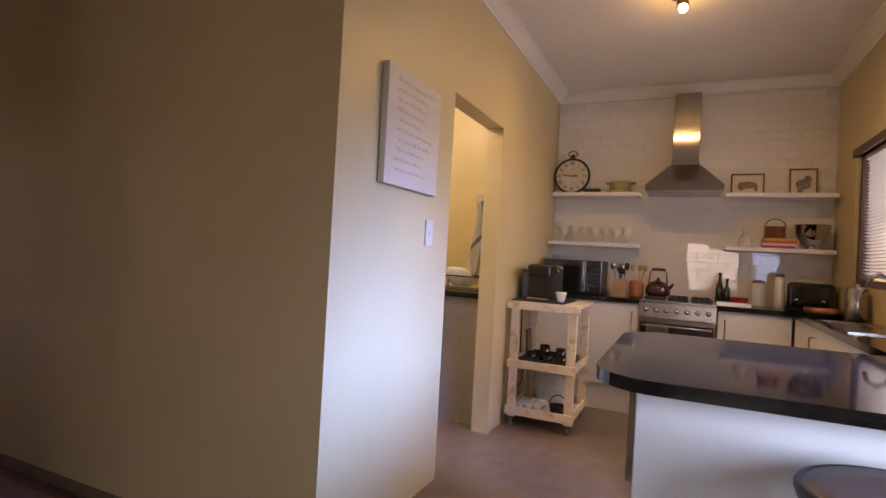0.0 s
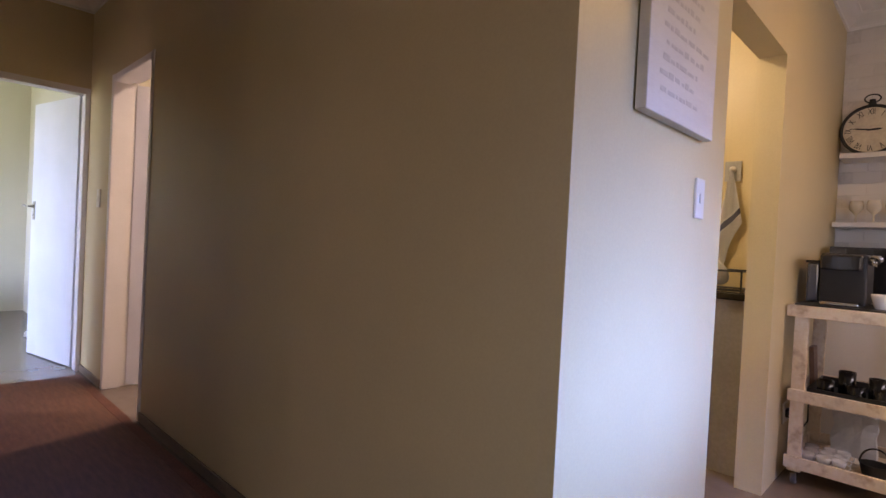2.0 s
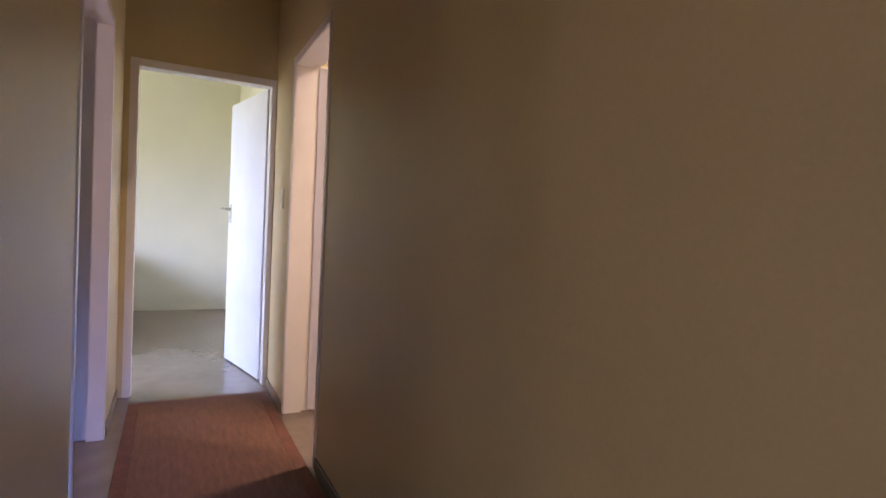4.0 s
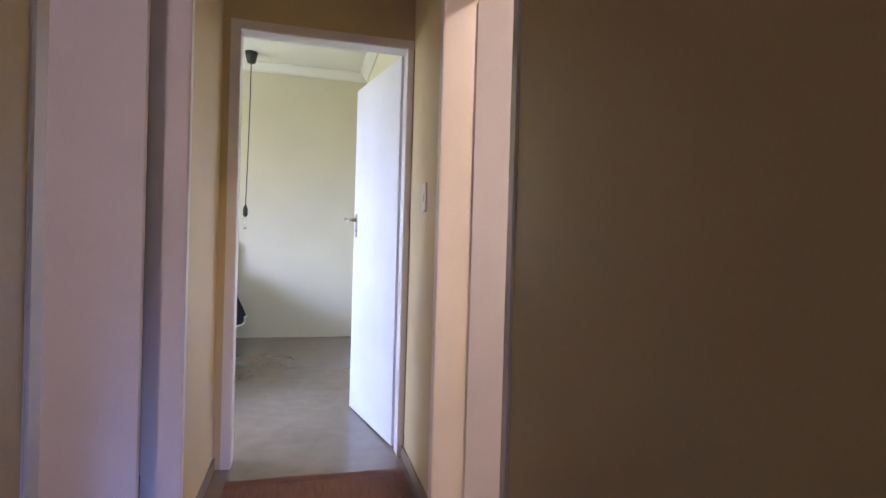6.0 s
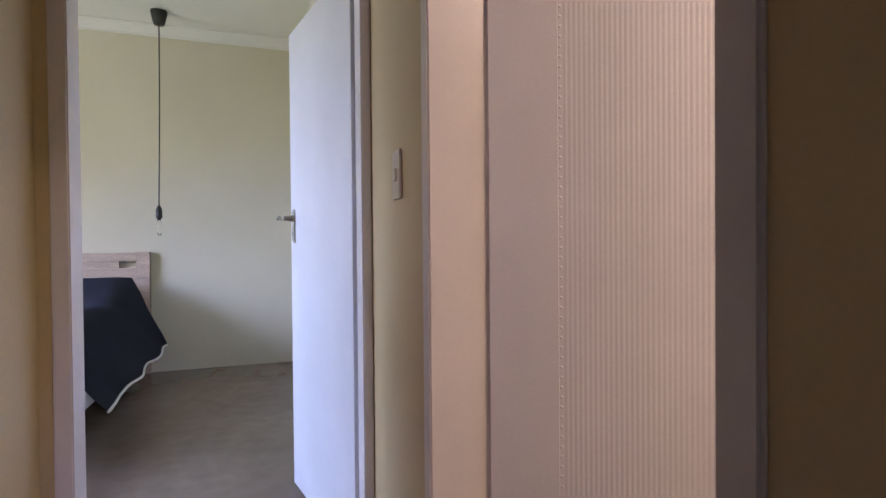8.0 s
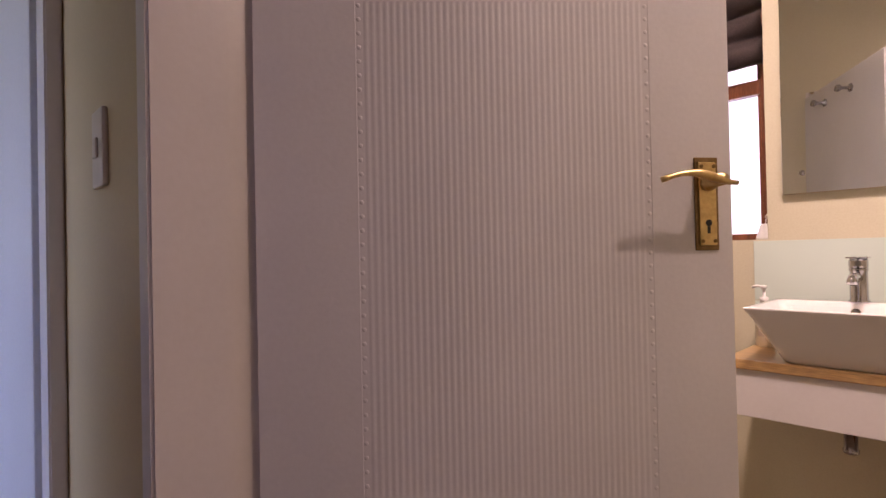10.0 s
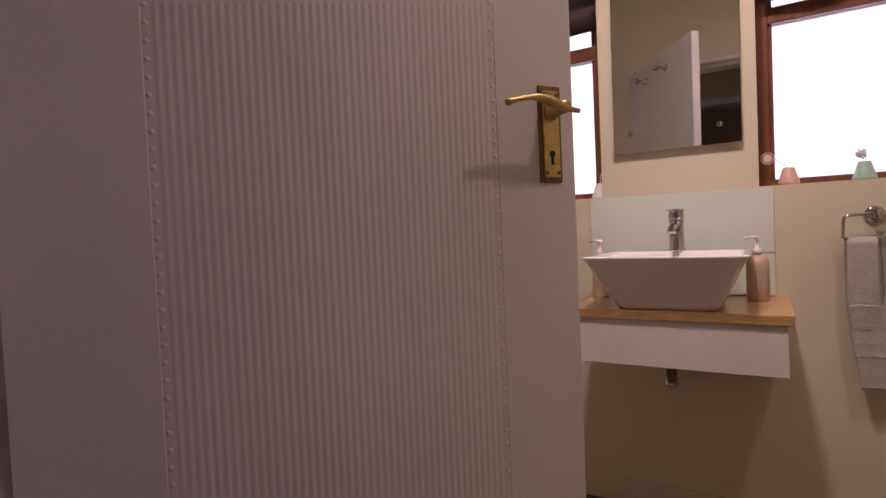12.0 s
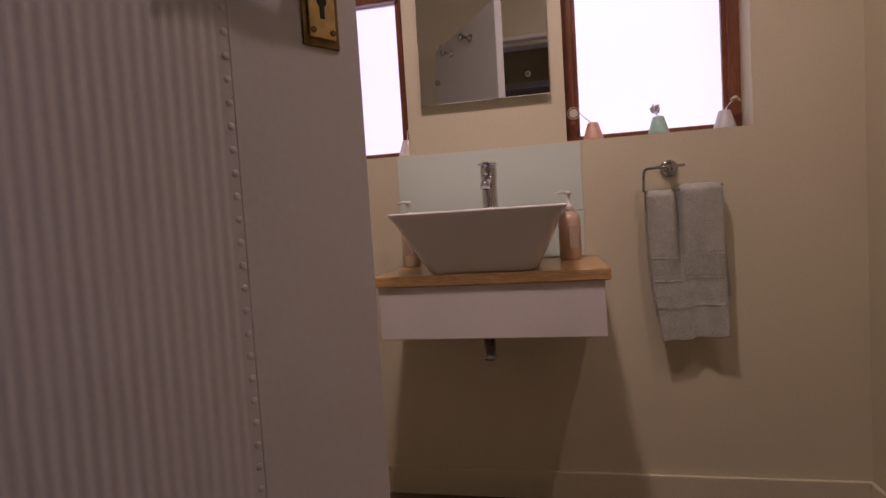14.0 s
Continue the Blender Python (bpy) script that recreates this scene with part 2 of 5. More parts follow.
HB = 2.955              # bedroom ceiling
boxes("ceiling_bedroom", [(-8.6, EX1 + 0.07, -5.2, 6.9, HB, HB + 0.12)], CEIL, "plain white plastered bedroom ceiling", "ceiling")
boxes("floor", [(-8.6, 5.5, -5.2, 6.9, -0.12, 0.0)], FLOOR, "polished grey-brown screed floor with cloudy stains", "floor")
boxes("ceiling", [(EX1 + 0.07, 5.5, -5.2, 6.9, H, H + 0.12)], CEIL, "plain white plastered ceiling", "ceiling")
D1 = (-3.282, -2.468)     # bathroom door frame, outer edges in x
D2 = (1.351, 2.204)      # bedroom door frame, outer edges in y
D3 = (-3.201, -2.125)      # side room door frame, outer edges in x
DT = 2.068
KD = (3.200, 4.005, 2.012)
boxes("wall_passage_north", [(EX, D1[0], PY, PY1, 0, H), (D1[0], D1[1], PY, PY1, DT, H), (D1[1], KX1, PY, PY1, 0, H)], PAINT, "ochre painted passage wall with a doorway", "wall")
boxes("wall_bathroom_front", [(EX, D1[0], PY1, PY1 + 0.004, 0, H), (D1[0], D1[1], PY1, PY1 + 0.004, DT, H), (D1[1], -1.77, PY1, PY1 + 0.004, 0, H)], CREAM, "cream painted bathroom wall around the doorway", "wall")
boxes("wall_kitchen_side", [(KX1, KX, PY, KD[0], 0, H), (KX1, KX, KD[0], KD[1], KD[2], H), (KX1, KX, KD[1], BY, 0, H)], PAINT, "ochre painted wall with an open plastered doorway", "wall")
boxes("wall_passage_south", [(EX, D3[0], LY1, LY, 0, H), (D3[0], D3[1], LY1, LY, DT, H), (D3[1], -0.9, LY1, LY, 0, H)], PAINT, "ochre painted passage wall with a doorway", "wall")
boxes("wall_passage_end", [(EX1, EX, LY1, D2[0], 0, H), (EX1, EX, D2[0], D2[1], DT, H + 0.3), (EX1, EX, D2[1], PY, 0, H)], PAINT, "ochre painted wall above the bedroom door", "wall")
boxes("wall_kitchen_back", [(-1.77, RX + 0.2, BY, BY + 0.2, 0, H)], WHITEWALL, "white painted kitchen back wall", "wall")
KW = (2.95, 5.06, 1.10, 1.97)
boxes("wall_kitchen_window", [(RX, RX + 0.2, KW[1], BY, 0, H), (RX, RX + 0.2, KW[0], KW[1], 0, KW[2]), (RX, RX + 0.2, KW[0], KW[1], KW[3], H), (RX, RX + 0.2, 2.95, KW[0], 0, H)], PAINT, "ochre painted kitchen wall with a window", "wall")
EX2 = 2.56
boxes("wall_living_east", [(EX2, EX2 + 0.2, -4.2, 0.95, 0, H), (EX2, EX2 + 0.2, 0.95, 2.88, 2.42, H), (EX2, EX2 + 0.2, 0.95, 2.88, 0, 0.32), (EX2, EX2 + 0.2, 2.88, 2.95, 0, H)], PAINT, "plain ochre living room wall with a wide window", "wall")
boxes("wall_living_south", [(-0.9, 1.3, -4.4, -4.2, 0, H), (2.5, EX2 + 0.2, -4.4, -4.2, 0, H), (1.3, 2.5, -4.4, -4.2, 0, 0.65), (1.3, 2.5, -4.4, -4.2, 1.75, H)], PAINT, "plain ochre living room wall with a window", "wall")
# Unseen wall; its opening is made up for the side room's fill lamp.
boxes("wall_living_west", [(-1.05, -0.9, -4.4, -1.35, 0, H), (-1.05, -0.9, -0.65, LY1, 0, H), (-1.05, -0.9, -1.35, -0.65, 0, 0.8), (-1.05, -0.9, -1.35, -0.65, 2.2, H)], PAINT, "plain ochre living room wall, unseen, with an added opening at the fill lamp", "wall")
boxes("wall_side_room", [(EX, -2.0, -2.15, -2.0, 0, H), (-1.35, -0.9, -2.15, -2.0, 0, H), (-2.0, -1.35, -2.15, -2.0, 0, 0.8), (-2.0, -1.35, -2.15, -2.0, 2.2, H)], BEDPAINT, "plain painted side room wall", "wall")
BW0 = (-6.75, -4.75, 0.9, 2.3)
boxes("wall_bedroom_far", [(BDX - 0.15, BDX, -1.75, BN + 0.15, 0, HB)], BEDPAINT, "pale green-cream bedroom wall behind the bed", "wall")
boxes("wall_bedroom_north", [(BDX, EX1, BN, BN + 0.15, 0, HB)], BEDPAINT, "pale green-cream bedroom side wall", "wall")
boxes("wall_bedroom_east", [(EX1, EX, -2.15, LY1, 0, H), (EX1, EX1 + 0.07, -2.15, BN + 0.15, H, HB), (EX1, EX, PY, PY1, 0, H), (EX1, EX1 + 0.004, PY1, BN + 0.15, 0, H)], BEDPAINT, "pale green-cream bedroom wall beside the door", "wall")
boxes("wall_bedroom_south", [(BDX, BW0[0], -1.75, -1.6, 0, HB), (BW0[1], EX1, -1.75, -1.6, 0, HB), (BW0[0], BW0[1], -1.75, -1.6, 0, BW0[2]), (BW0[0], BW0[1], -1.75, -1.6, BW0[3], HB)], BEDPAINT, "pale green-cream bedroom wall with the window", "wall")
W1, W2, WZ = (-3.62, -3.054), (-2.563, -2.05), (1.113, 2.05)
BL, BR = -3.845, -1.77
boxes("wall_bathroom_back", [(BL, BR, MY, MY + 0.16, 0, WZ[0]), (BL, BR, MY, MY + 0.16, WZ[1], H), (BL, W1[0], MY, MY + 0.16, WZ[0], WZ[1]), (W1[1], W2[0], MY, MY + 0.16, WZ[0], WZ[1]), (W2[1], BR, MY, MY + 0.16, WZ[0], WZ[1])], CREAM, "cream bathroom wall with two windows", "wall")
boxes("wall_bathroom_side", [(EX1, BL, PY1, MY + 0.16, 0, H), (BR, BR + 0.12, PY1, BY, 0, H)], CREAM, "plain cream bathroom side walls", "wall")
boxes("wall_scullery_back", [(BR + 0.12, KX1, 4.76, 4.86, 0, H)], PAINT, "yellow-lit ochre scullery wall", "wall")


def cornice(name, path, label="white plaster cornice along the ceiling", drop=0.085, top=H):
    """A coved cornice; path: (x, y) points with the room on the left hand."""
    prof = [(0.0, -drop), (0.012, -drop), (0.014, -drop + 0.016), (0.03, -drop + 0.03), (0.052, -0.03), (0.075, -0.014), (0.085, -0.012), (0.085, 0.0), (0, 0)]
    bm = bmesh.new()
    for (ax, ay), (bx, by) in zip(path, path[1:]):
        d = Vector((bx - ax, by - ay)).normalized()
        n = Vector((-d.y, d.x))
        a = [bm.verts.new((ax + n.x * u, ay + n.y * u, top - 0.001 + v)) for u, v in prof]
        b = [bm.verts.new((bx + n.x * u, by + n.y * u, top - 0.001 + v)) for u, v in prof]
        for i in range(len(prof)):
            j = (i + 1) % len(prof)
            bm.faces.new((a[i], a[j], b[j], b[i]))
    return tagged(part(name, bm, CEIL), label, "cornice", kind="structure")


cornice("trim_cornice_kitchen", [(RX, 2.75), (RX, BY), (KX, BY), (KX, PY), (EX, PY), (EX, LY), (-0.9, LY)])
cornice("trim_cornice_bedroom", [(EX1, LY1), (EX1, BN), (BDX, BN), (BDX, -1.6), (EX1, -1.6)], top=HB)


def skirting(name, rows, material, label):
    bm = bmesh.new()
    for r in rows:
        box(bm, *r, 0.0, 0.055, bevel=0.003, seg=1)
    return tagged(part(name, bm, material), label, "baseboard", kind="structure")


SKIRT = mat("brown_painted_skirting", (0.20, 0.14, 0.09), 0.5, vary=0.15, scale=5, grain=0.05)
skirting("baseboard_passage", [(D1[1], KX + 0.012, PY - 0.012, PY - 0.001), (EX, D1[0], PY - 0.012, PY - 0.001), (EX, D3[0], LY + 0.001, LY + 0.012), (D3[1], -0.9, LY + 0.001, LY + 0.012)], SKIRT, "low brown skirting along the passage walls")
bm = bmesh.new()
for r in ((BL, BR, MY - 0.014, MY - 0.001), (BR - 0.014, BR - 0.001, PY1, MY - 0.014), (BL + 0.001, BL + 0.014, PY1, MY - 0.014)):
    box(bm, *r, 0.0, 0.09, bevel=0.004, seg=2)
tagged(part("baseboard_bathroom", bm, CREAM), "cream painted bathroom skirting", "baseboard", kind="structure")


# ---- doors ----
def door_frame(name, width, depth, m, label, face=0.045, far_face=0.045):
    """A pressed steel frame; local x across, y through the wall (0: passage side), z up."""
    root = thing(name, label, "door frame", m, kind="structure")
    for nm, x0, x1, z0, z1 in (("jamb", 0, face, 0, DT), ("jamb", width - far_face, width, 0, DT), ("head", face, width - far_face, DT - face, DT)):
        bm = bmesh.new()
        d = 0.046
        s = -1 if x0 > 0.1 else 1
        if nm == "jamb":
            a, b = (x0, x1) if s > 0 else (x1, x0)
            out = [(a, -0.006), (b, -0.006), (b, depth - d), (b - s * 0.027, depth - d), (b - s * 0.027, depth + 0.006), (a, depth + 0.006)]
            prism(bm, out if s > 0 else out[::-1], z0, z1)
        else:
            box(bm, x0, x1, -0.006, depth - d, z0, z1)
            box(bm, x0, x1, depth - d, depth + 0.006, z0 + 0.018, z1)
        es = [e for e in bm.edges if e.calc_length() > 0.5]
        bmesh.ops.bevel(bm, geom=es, offset=0.004, segments=2, affect="EDGES")
        part(nm, bm, GLOSSWHITE, root)
    return root


def lever_handle(root, x, z, y, side, material, rim, h=0.152, w=0.042, lever=0.105):
    """A lever on a back plate with a keyhole; local y is the face, side -1 or 1 the way it points out; the lever points to -x."""
    bm = bmesh.new()
    o = y + side * 0.003
    box(bm, x - w / 2, x + w / 2, min(y, o), max(y, o), z - h / 2, z + h / 2, bevel=0.001, seg=1)
    plate = part("back_plate", bm, rim, root, "tarnished brass back plate")
    bm = bmesh.new()
    o2 = o + side * 0.0035
    box(bm, x - w / 2 + 0.006, x + w / 2 - 0.006, min(o, o2), max(o, o2), z - h / 2 + 0.008, z + h / 2 - 0.008, bevel=0.0015, seg=2)
    part("plate_face", bm, material, plate, "polished brass plate face")
    turn = pose(0, 0, 0, -90 * side)
    for dx in (-0.011, 0.011):
        for dz in (h / 2 - 0.015, -h / 2 + 0.015):
            bm = bmesh.new()
            lathe(bm, [(0.0, 0.0), (0.0032, 0.0), (0.003, 0.0015), (0.0, 0.002)], Matrix.Translation((x + dx, o2, z + dz)) @ turn, 10)
            part("screw", bm, rim, plate)
    bm = bmesh.new()
    kz = z - h * 0.24
    lathe(bm, [(0.0, 0.0), (0.0055, 0.0), (0.0055, 0.0008), (0.0, 0.0008)], Matrix.Translation((x, o2, kz + 0.005)) @ turn, 14)
    box(bm, x - 0.0025, x + 0.0025, min(o2, o2 + side * 0.0008), max(o2, o2 + side * 0.0008), kz - 0.012, kz + 0.004)
    part("keyhole", bm, BLACK, plate, "dark keyhole")
    hz = z + h * 0.23
    bm = bmesh.new()
    lathe(bm, [(0.0, 0), (0.0145, 0), (0.0145, 0.006), (0.011, 0.012), (0.0095, 0.04), (0.0, 0.042)], Matrix.Translation((x, o2, hz)) @ turn, 18)
    part("spindle_rose", bm, material, root, smooth=True)
    bm = bmesh.new()
    pts, rad = [], []
    for i in range(17):
        u = i / 16
        pts.append((x + 0.022 - (lever + 0.022) * u, o2 + side * (0.041 + 0.002 * math.sin(u * 3)), hz + 0.001 - 0.0075 * math.cos(math.pi * u / 0.62)))
        rad.append(0.0038 + 0.0034 * math.sin(math.pi * min(1, u * 1.25)) ** 2 + (0.001 if u > 0.9 else 0))
    tube(bm, pts, 0.007, 12, rad)
    part("lever", bm, material, root, "curved polished brass lever", smooth=True)


LEAFH, LEAFT = 2.03, 0.04
door_frame("door_frame_1", D1[1] - D1[0], PY1 - PY, Matrix.Translation((D1[0], PY, 0)), "pinkish white painted steel door frame of the bathroom", 0.045, 0.043)
door_frame("door_frame_2", D2[1] - D2[0], EX - EX1, pose(EX, D2[0], 0, 0, 0, 90), "white painted steel door frame of the bedroom", 0.045, 0.032)
door_frame("door_frame_3", D3[1] - D3[0], LY - LY1, pose(D3[1], LY, 0, 0, 0, 180), "white painted steel door frame of the side room")

# bathroom door: local x from the hinge along the leaf, local y = 0 the face towards the passage
BW = 0.757
bath_door = thing("door_1", "open white bathroom door with a fluted centre panel", "door", pose(-3.252, 2.343, 0, 0, 0, 54.8), kind="structure")
F0, F1 = 0.148, BW - 0.142
bm = bmesh.new()
box(bm, 0, BW, 0.004, LEAFT, 0.008, LEAFH, bevel=0.002, seg=1)
part("leaf", bm, DOORWHITE, bath_door)
for nm, a, b in (("stile", 0.0, F0), ("stile", F1, BW)):
    bm = bmesh.new()
    box(bm, a, b, -0.0005, 0.004, 0.008, LEAFH, bevel=0.0015, seg=2)
    part(nm, bm, DOORWHITE, bath_door)
bm = bmesh.new()
ribs = 44
pitch = (F1 - F0 - 0.02) / ribs
outline = [(F0 - 0.001, 0.0003), (F0 + 0.01, 0.0006)]
for i in range(ribs):
    x = F0 + 0.01 + i * pitch
    outline += [(x + pitch * 0.10, 0.0007), (x + pitch * 0.28, 0.0003), (x + pitch * 0.5, 0.0), (x + pitch * 0.72, 0.0003), (x + pitch * 0.90, 0.0007)]
outline += [(F1 - 0.01, 0.0006), (F1 + 0.001, 0.0003)]
lo = [bm.verts.new((x, y, 0.009)) for x, y in outline]
hi = [bm.verts.new((x, y, LEAFH - 0.001)) for x, y in outline]
for i in range(len(outline) - 1):
    bm.faces.new((lo[i], lo[i + 1], hi[i + 1], hi[i]))
part("fluted_panel", bm, DOORWHITE, bath_door, "vertical fluted panel", smooth=True)
for bx in (F0 + 0.004, F1 - 0.004):
    bm = bmesh.new()
    z = 0.03
    while z < LEAFH - 0.03:
        lathe(bm, [(0.0036, 0.0), (0.003, 0.0005), (0.0, 0.0008)], Matrix.Translation((bx, 0.0, z)) @ pose(0, 0, 0, 90), 8)
        z += 0.021
    part("bead_row", bm, DOORWHITE, bath_door, "row of small raised beads", smooth=True)
lever_handle(bath_door, BW - 0.047, 1.158, -0.0005, -1, BRASS, BRASSDARK)
# hooks on its other face
for hx in (0.235, 0.485):
    bm = bmesh.new()
    lathe(bm, [(0.0, 0.0), (0.016, 0.0), (0.016, 0.004), (0.006, 0.01), (0.006, 0.03), (0.014, 0.04), (0.012, 0.05), (0.0, 0.054)], Matrix.Translation((hx, LEAFT, 1.935)) @ pose(0, 0, 0, -90) @ Matrix.Scale(1.35, 4), 16)
    part("knob_hook", bm, CHROME, bath_door, "chrome knob hook", smooth=True)

# bedroom door
ang = math.degrees(math.atan2(-0.158, -0.723))
bed_door = thing("door_2", "plain white flush bedroom door standing open", "door", pose(-3.962, 2.163, 0, 0, 0, ang), kind="structure")
bm = bmesh.new()
box(bm, 0.003, 0.742, -0.04, 0.0, 0.008, LEAFH, bevel=0.002, seg=1)
part("leaf", bm, DOORWHITE, bed_door)
# side room door
side_door = thing("door_3", "white flush side room door standing open", "door", pose(D3[0] + 0.05, LY1 + 0.004, 0, 0, 0, -86), kind="structure")
bm = bmesh.new()
box(bm, 0.003, 0.84, -0.0, 0.04, 0.008, LEAFH, bevel=0.002, seg=1)
part("leaf", bm, DOORWHITE, side_door)

# rug
rug = thing("runner_rug", "rust brown woven runner rug with plain borders", "rug")
RUGB = mat("dark_rug_border", (0.17, 0.065, 0.04), 0.95, vary=0.2, scale=9, grain=0.15, fine=130, bump=0.5)
bm = bmesh.new()
box(bm, -3.63, -0.97, 1.452, 2.118, 0.0, 0.010, bevel=0.002, seg=1)
part("woven_field", bm, RUGM, rug)
for d in ((-3.69, -3.63, 1.397, 2.173), (-0.97, -0.9, 1.397, 2.173), (-3.63, -0.97, 1.397, 1.452), (-3.63, -0.97, 2.118, 2.173)):
    bm = bmesh.new()
    box(bm, *d, 0.0, 0.009, bevel=0.002, seg=1)
    part("border_band", bm, RUGB, rug)

# bedroom door handle with its small hanging beads
steel_h = mat("satin_nickel", (0.55, 0.52, 0.46), 0.3, metal=1, vary=0.08, grain=0.02, bump=0.0)
lever_handle(bed_door, 0.742 - 0.05, 1.17, 0.0, 1, steel_h, steel_h, h=0.15, w=0.04, lever=-0.10)
bm = bmesh.new()
for k in range(9):
    lathe(bm, [(0.0, -0.012), (0.010, -0.008), (0.012, 0), (0.010, 0.008), (0.0, 0.012)], Matrix.Translation((0.755, -0.02 + 0.004 * (k % 2), 1.39 + k * 0.034)), 8)
part("hanging_beads", bm, BLACK, bed_door, "string of dark beads hanging on the door edge")


# ---- passage fittings ----
IVORY = mat("ivory_switch_plastic", (0.66, 0.60, 0.50), 0.35, vary=0.03, grain=0.01, bump=0.0)


def light_switch(m, label):
    """Plate in local x (width), z (height), standing out along -y."""
    root = thing("light_switch", label, "light switch", m, group="light switches")
    bm = bmesh.new()
    box(bm, -0.036, 0.036, -0.009, 0.0, -0.062, 0.062, bevel=0.004, seg=2)
    part("cover_plate", bm, IVORY, root)
    bm = bmesh.new()
    box(bm, -0.012, 0.012, -0.013, -0.009, -0.016, 0.016, bevel=0.0015, seg=1)
    part("rocker", bm, IVORY, root)
    return root


light_switch(pose(-3.50, PY, 1.264), "white switch plate on the passage wall beside the door frame")
light_switch(pose(KX, 2.965, 1.262, 0, 0, 90), "white switch plate below the sign on the kitchen wall")

# ---- bathroom ----
boxes("bath_backdrop", [(-4.3, -1.3, 4.95, 4.96, 0.0, 3.2)], OUTGLOW, "bright white sky outside the bathroom windows", "backdrop")


def wood_window(name, x0, x1, label, transom=1.665):
    root = thing(name, label, "window", kind="structure")
    y0, y1 = MY + 0.085, MY + 0.13
    z0, z1 = WZ
    fw = 0.034
    rows = (("jamb", x0, x0 + fw, z0, z1), ("jamb", x1 - fw, x1, z0, z1), ("sill_rail", x0 + fw, x1 - fw, z0, z0 + fw * 0.7), ("head_rail", x0 + fw, x1 - fw, z1 - fw, z1), ("transom", x0 + fw, x1 - fw, transom - 0.026, transom + 0.026))
    for nm, a, b, c, d in rows:
        boxpart(nm, (a, b, y0, y1, c, d), WINWOOD, root, bevel=0.003)
    for a, b in ((z0 + fw * 0.7, transom - 0.026), (transom + 0.026, z1 - fw)):
        boxpart("beading", (x0 + fw, x0 + fw + 0.012, y0 + 0.012, y0 + 0.024, a, b), WINWOOD, root)
        boxpart("beading", (x1 - fw - 0.012, x1 - fw, y0 + 0.012, y0 + 0.024, a, b), WINWOOD, root)
        p = boxpart("pane", (x0 + fw, x1 - fw, y0 + 0.026, y0 + 0.030, a, b), FROST, root, "frosted glass pane")
        p.visible_shadow = False
    bm = bmesh.new()
    box(bm, (x0 + x1) / 2 - 0.06, (x0 + x1) / 2 + 0.06, y0 - 0.012, y0, transom + 0.004, transom + 0.018, bevel=0.003, seg=1)
    part("stay", bm, BLACK, root, "black metal window stay")
    return root


wood_window("window_1", W1[0], W1[1], "frosted window in a varnished red-brown wooden frame")
wood_window("window_2", W2[0], W2[1], "frosted window in a varnished red-brown wooden frame")


def roman_blind(x0, x1, zb, label):
    """A raised fabric blind that hangs in soft folds."""
    root = thing("roman_blind", label, "blind", group="bathroom blinds")
    bm = bmesh.new()
    nx, nz = 22, 44
    grid = []
    rnd = random.Random(int(abs(x0) * 1000))
    ph = [rnd.uniform(0, 6) for _ in range(3)]
    for j in range(nz + 1):
        v = j / nz
        row = []
        for i in range(nx + 1):
            u = i / nx
            z = zb + (2.06 - zb) * v + 0.012 * math.sin(u * 5 + ph[0]) * (1 - v)
            fold = abs(math.sin(v * math.pi * 3.5 + 0.25 * math.sin(u * 7 + ph[1])))
            y = MY + 0.055 - 0.055 * fold ** 0.7 - 0.008 * math.sin(u * 11 + v * 6 + ph[2])
            row.append(bm.verts.new((x0 + (x1 - x0) * u, y, z)))
        grid.append(row)
    for j in range(nz):
        for i in range(nx):
            bm.faces.new((grid[j][i], grid[j][i + 1], grid[j + 1][i + 1], grid[j + 1][i]))
    r = bmesh.ops.solidify(bm, geom=bm.faces[:], thickness=0.004)
    part("cloth", bm, SHADEFAB, root, smooth=True)
    boxpart("head_rail", (x0, x1, MY + 0.01, MY + 0.05, 2.03, 2.05 - 0.002), SHADEFAB, root)
    return root


roman_blind(W1[0] + 0.005, W1[1] - 0.005, 1.735, "taupe fabric blind drawn up in folds over the window")
roman_blind(W2[0] + 0.005, W2[1] - 0.005, 1.70, "taupe fabric blind drawn up in folds over the window")

# mirror
mirror = thing("wall_mirror", "frameless rectangular mirror fixed with chrome screws", "mirror")
bm = bmesh.new()
box(bm, -3.003, -2.605, -0.003, 0.003, 0.0, 0.762, bevel=0.0012, seg=1, m=pose(0, MY - 0.019, 1.258, -1.1))
part("mirror_glass", bm, MIRROR, mirror)
for sx, sz in ((-2.945, 1.325), (-2.668, 1.322)):
    bm = bmesh.new()
    lathe(bm, [(0.0085, 0.0), (0.0085, 0.002), (0.006, 0.004), (0.0, 0.0048)], Matrix.Translation((sx, MY - 0.0205, sz)) @ pose(0, 0, 0, 90), 16)
    part("mirror_screw", bm, CHROME, mirror, "domed chrome screw", smooth=True)

# glass splashback: one wide pane and a low strip
splash = thing("splashback", "pale sea-green glass splashback above the vanity", "splashback")
boxpart("glass_panel", (-3.097, -2.525, MY - 0.008, MY - 0.002, 0.905, 1.108), SPLASHGLASS, splash, bevel=0.001)
boxpart("glass_panel", (-3.097, -2.525, MY - 0.008, MY - 0.002, 0.767, 0.9025), SPLASHGLASS, splash, bevel=0.001)

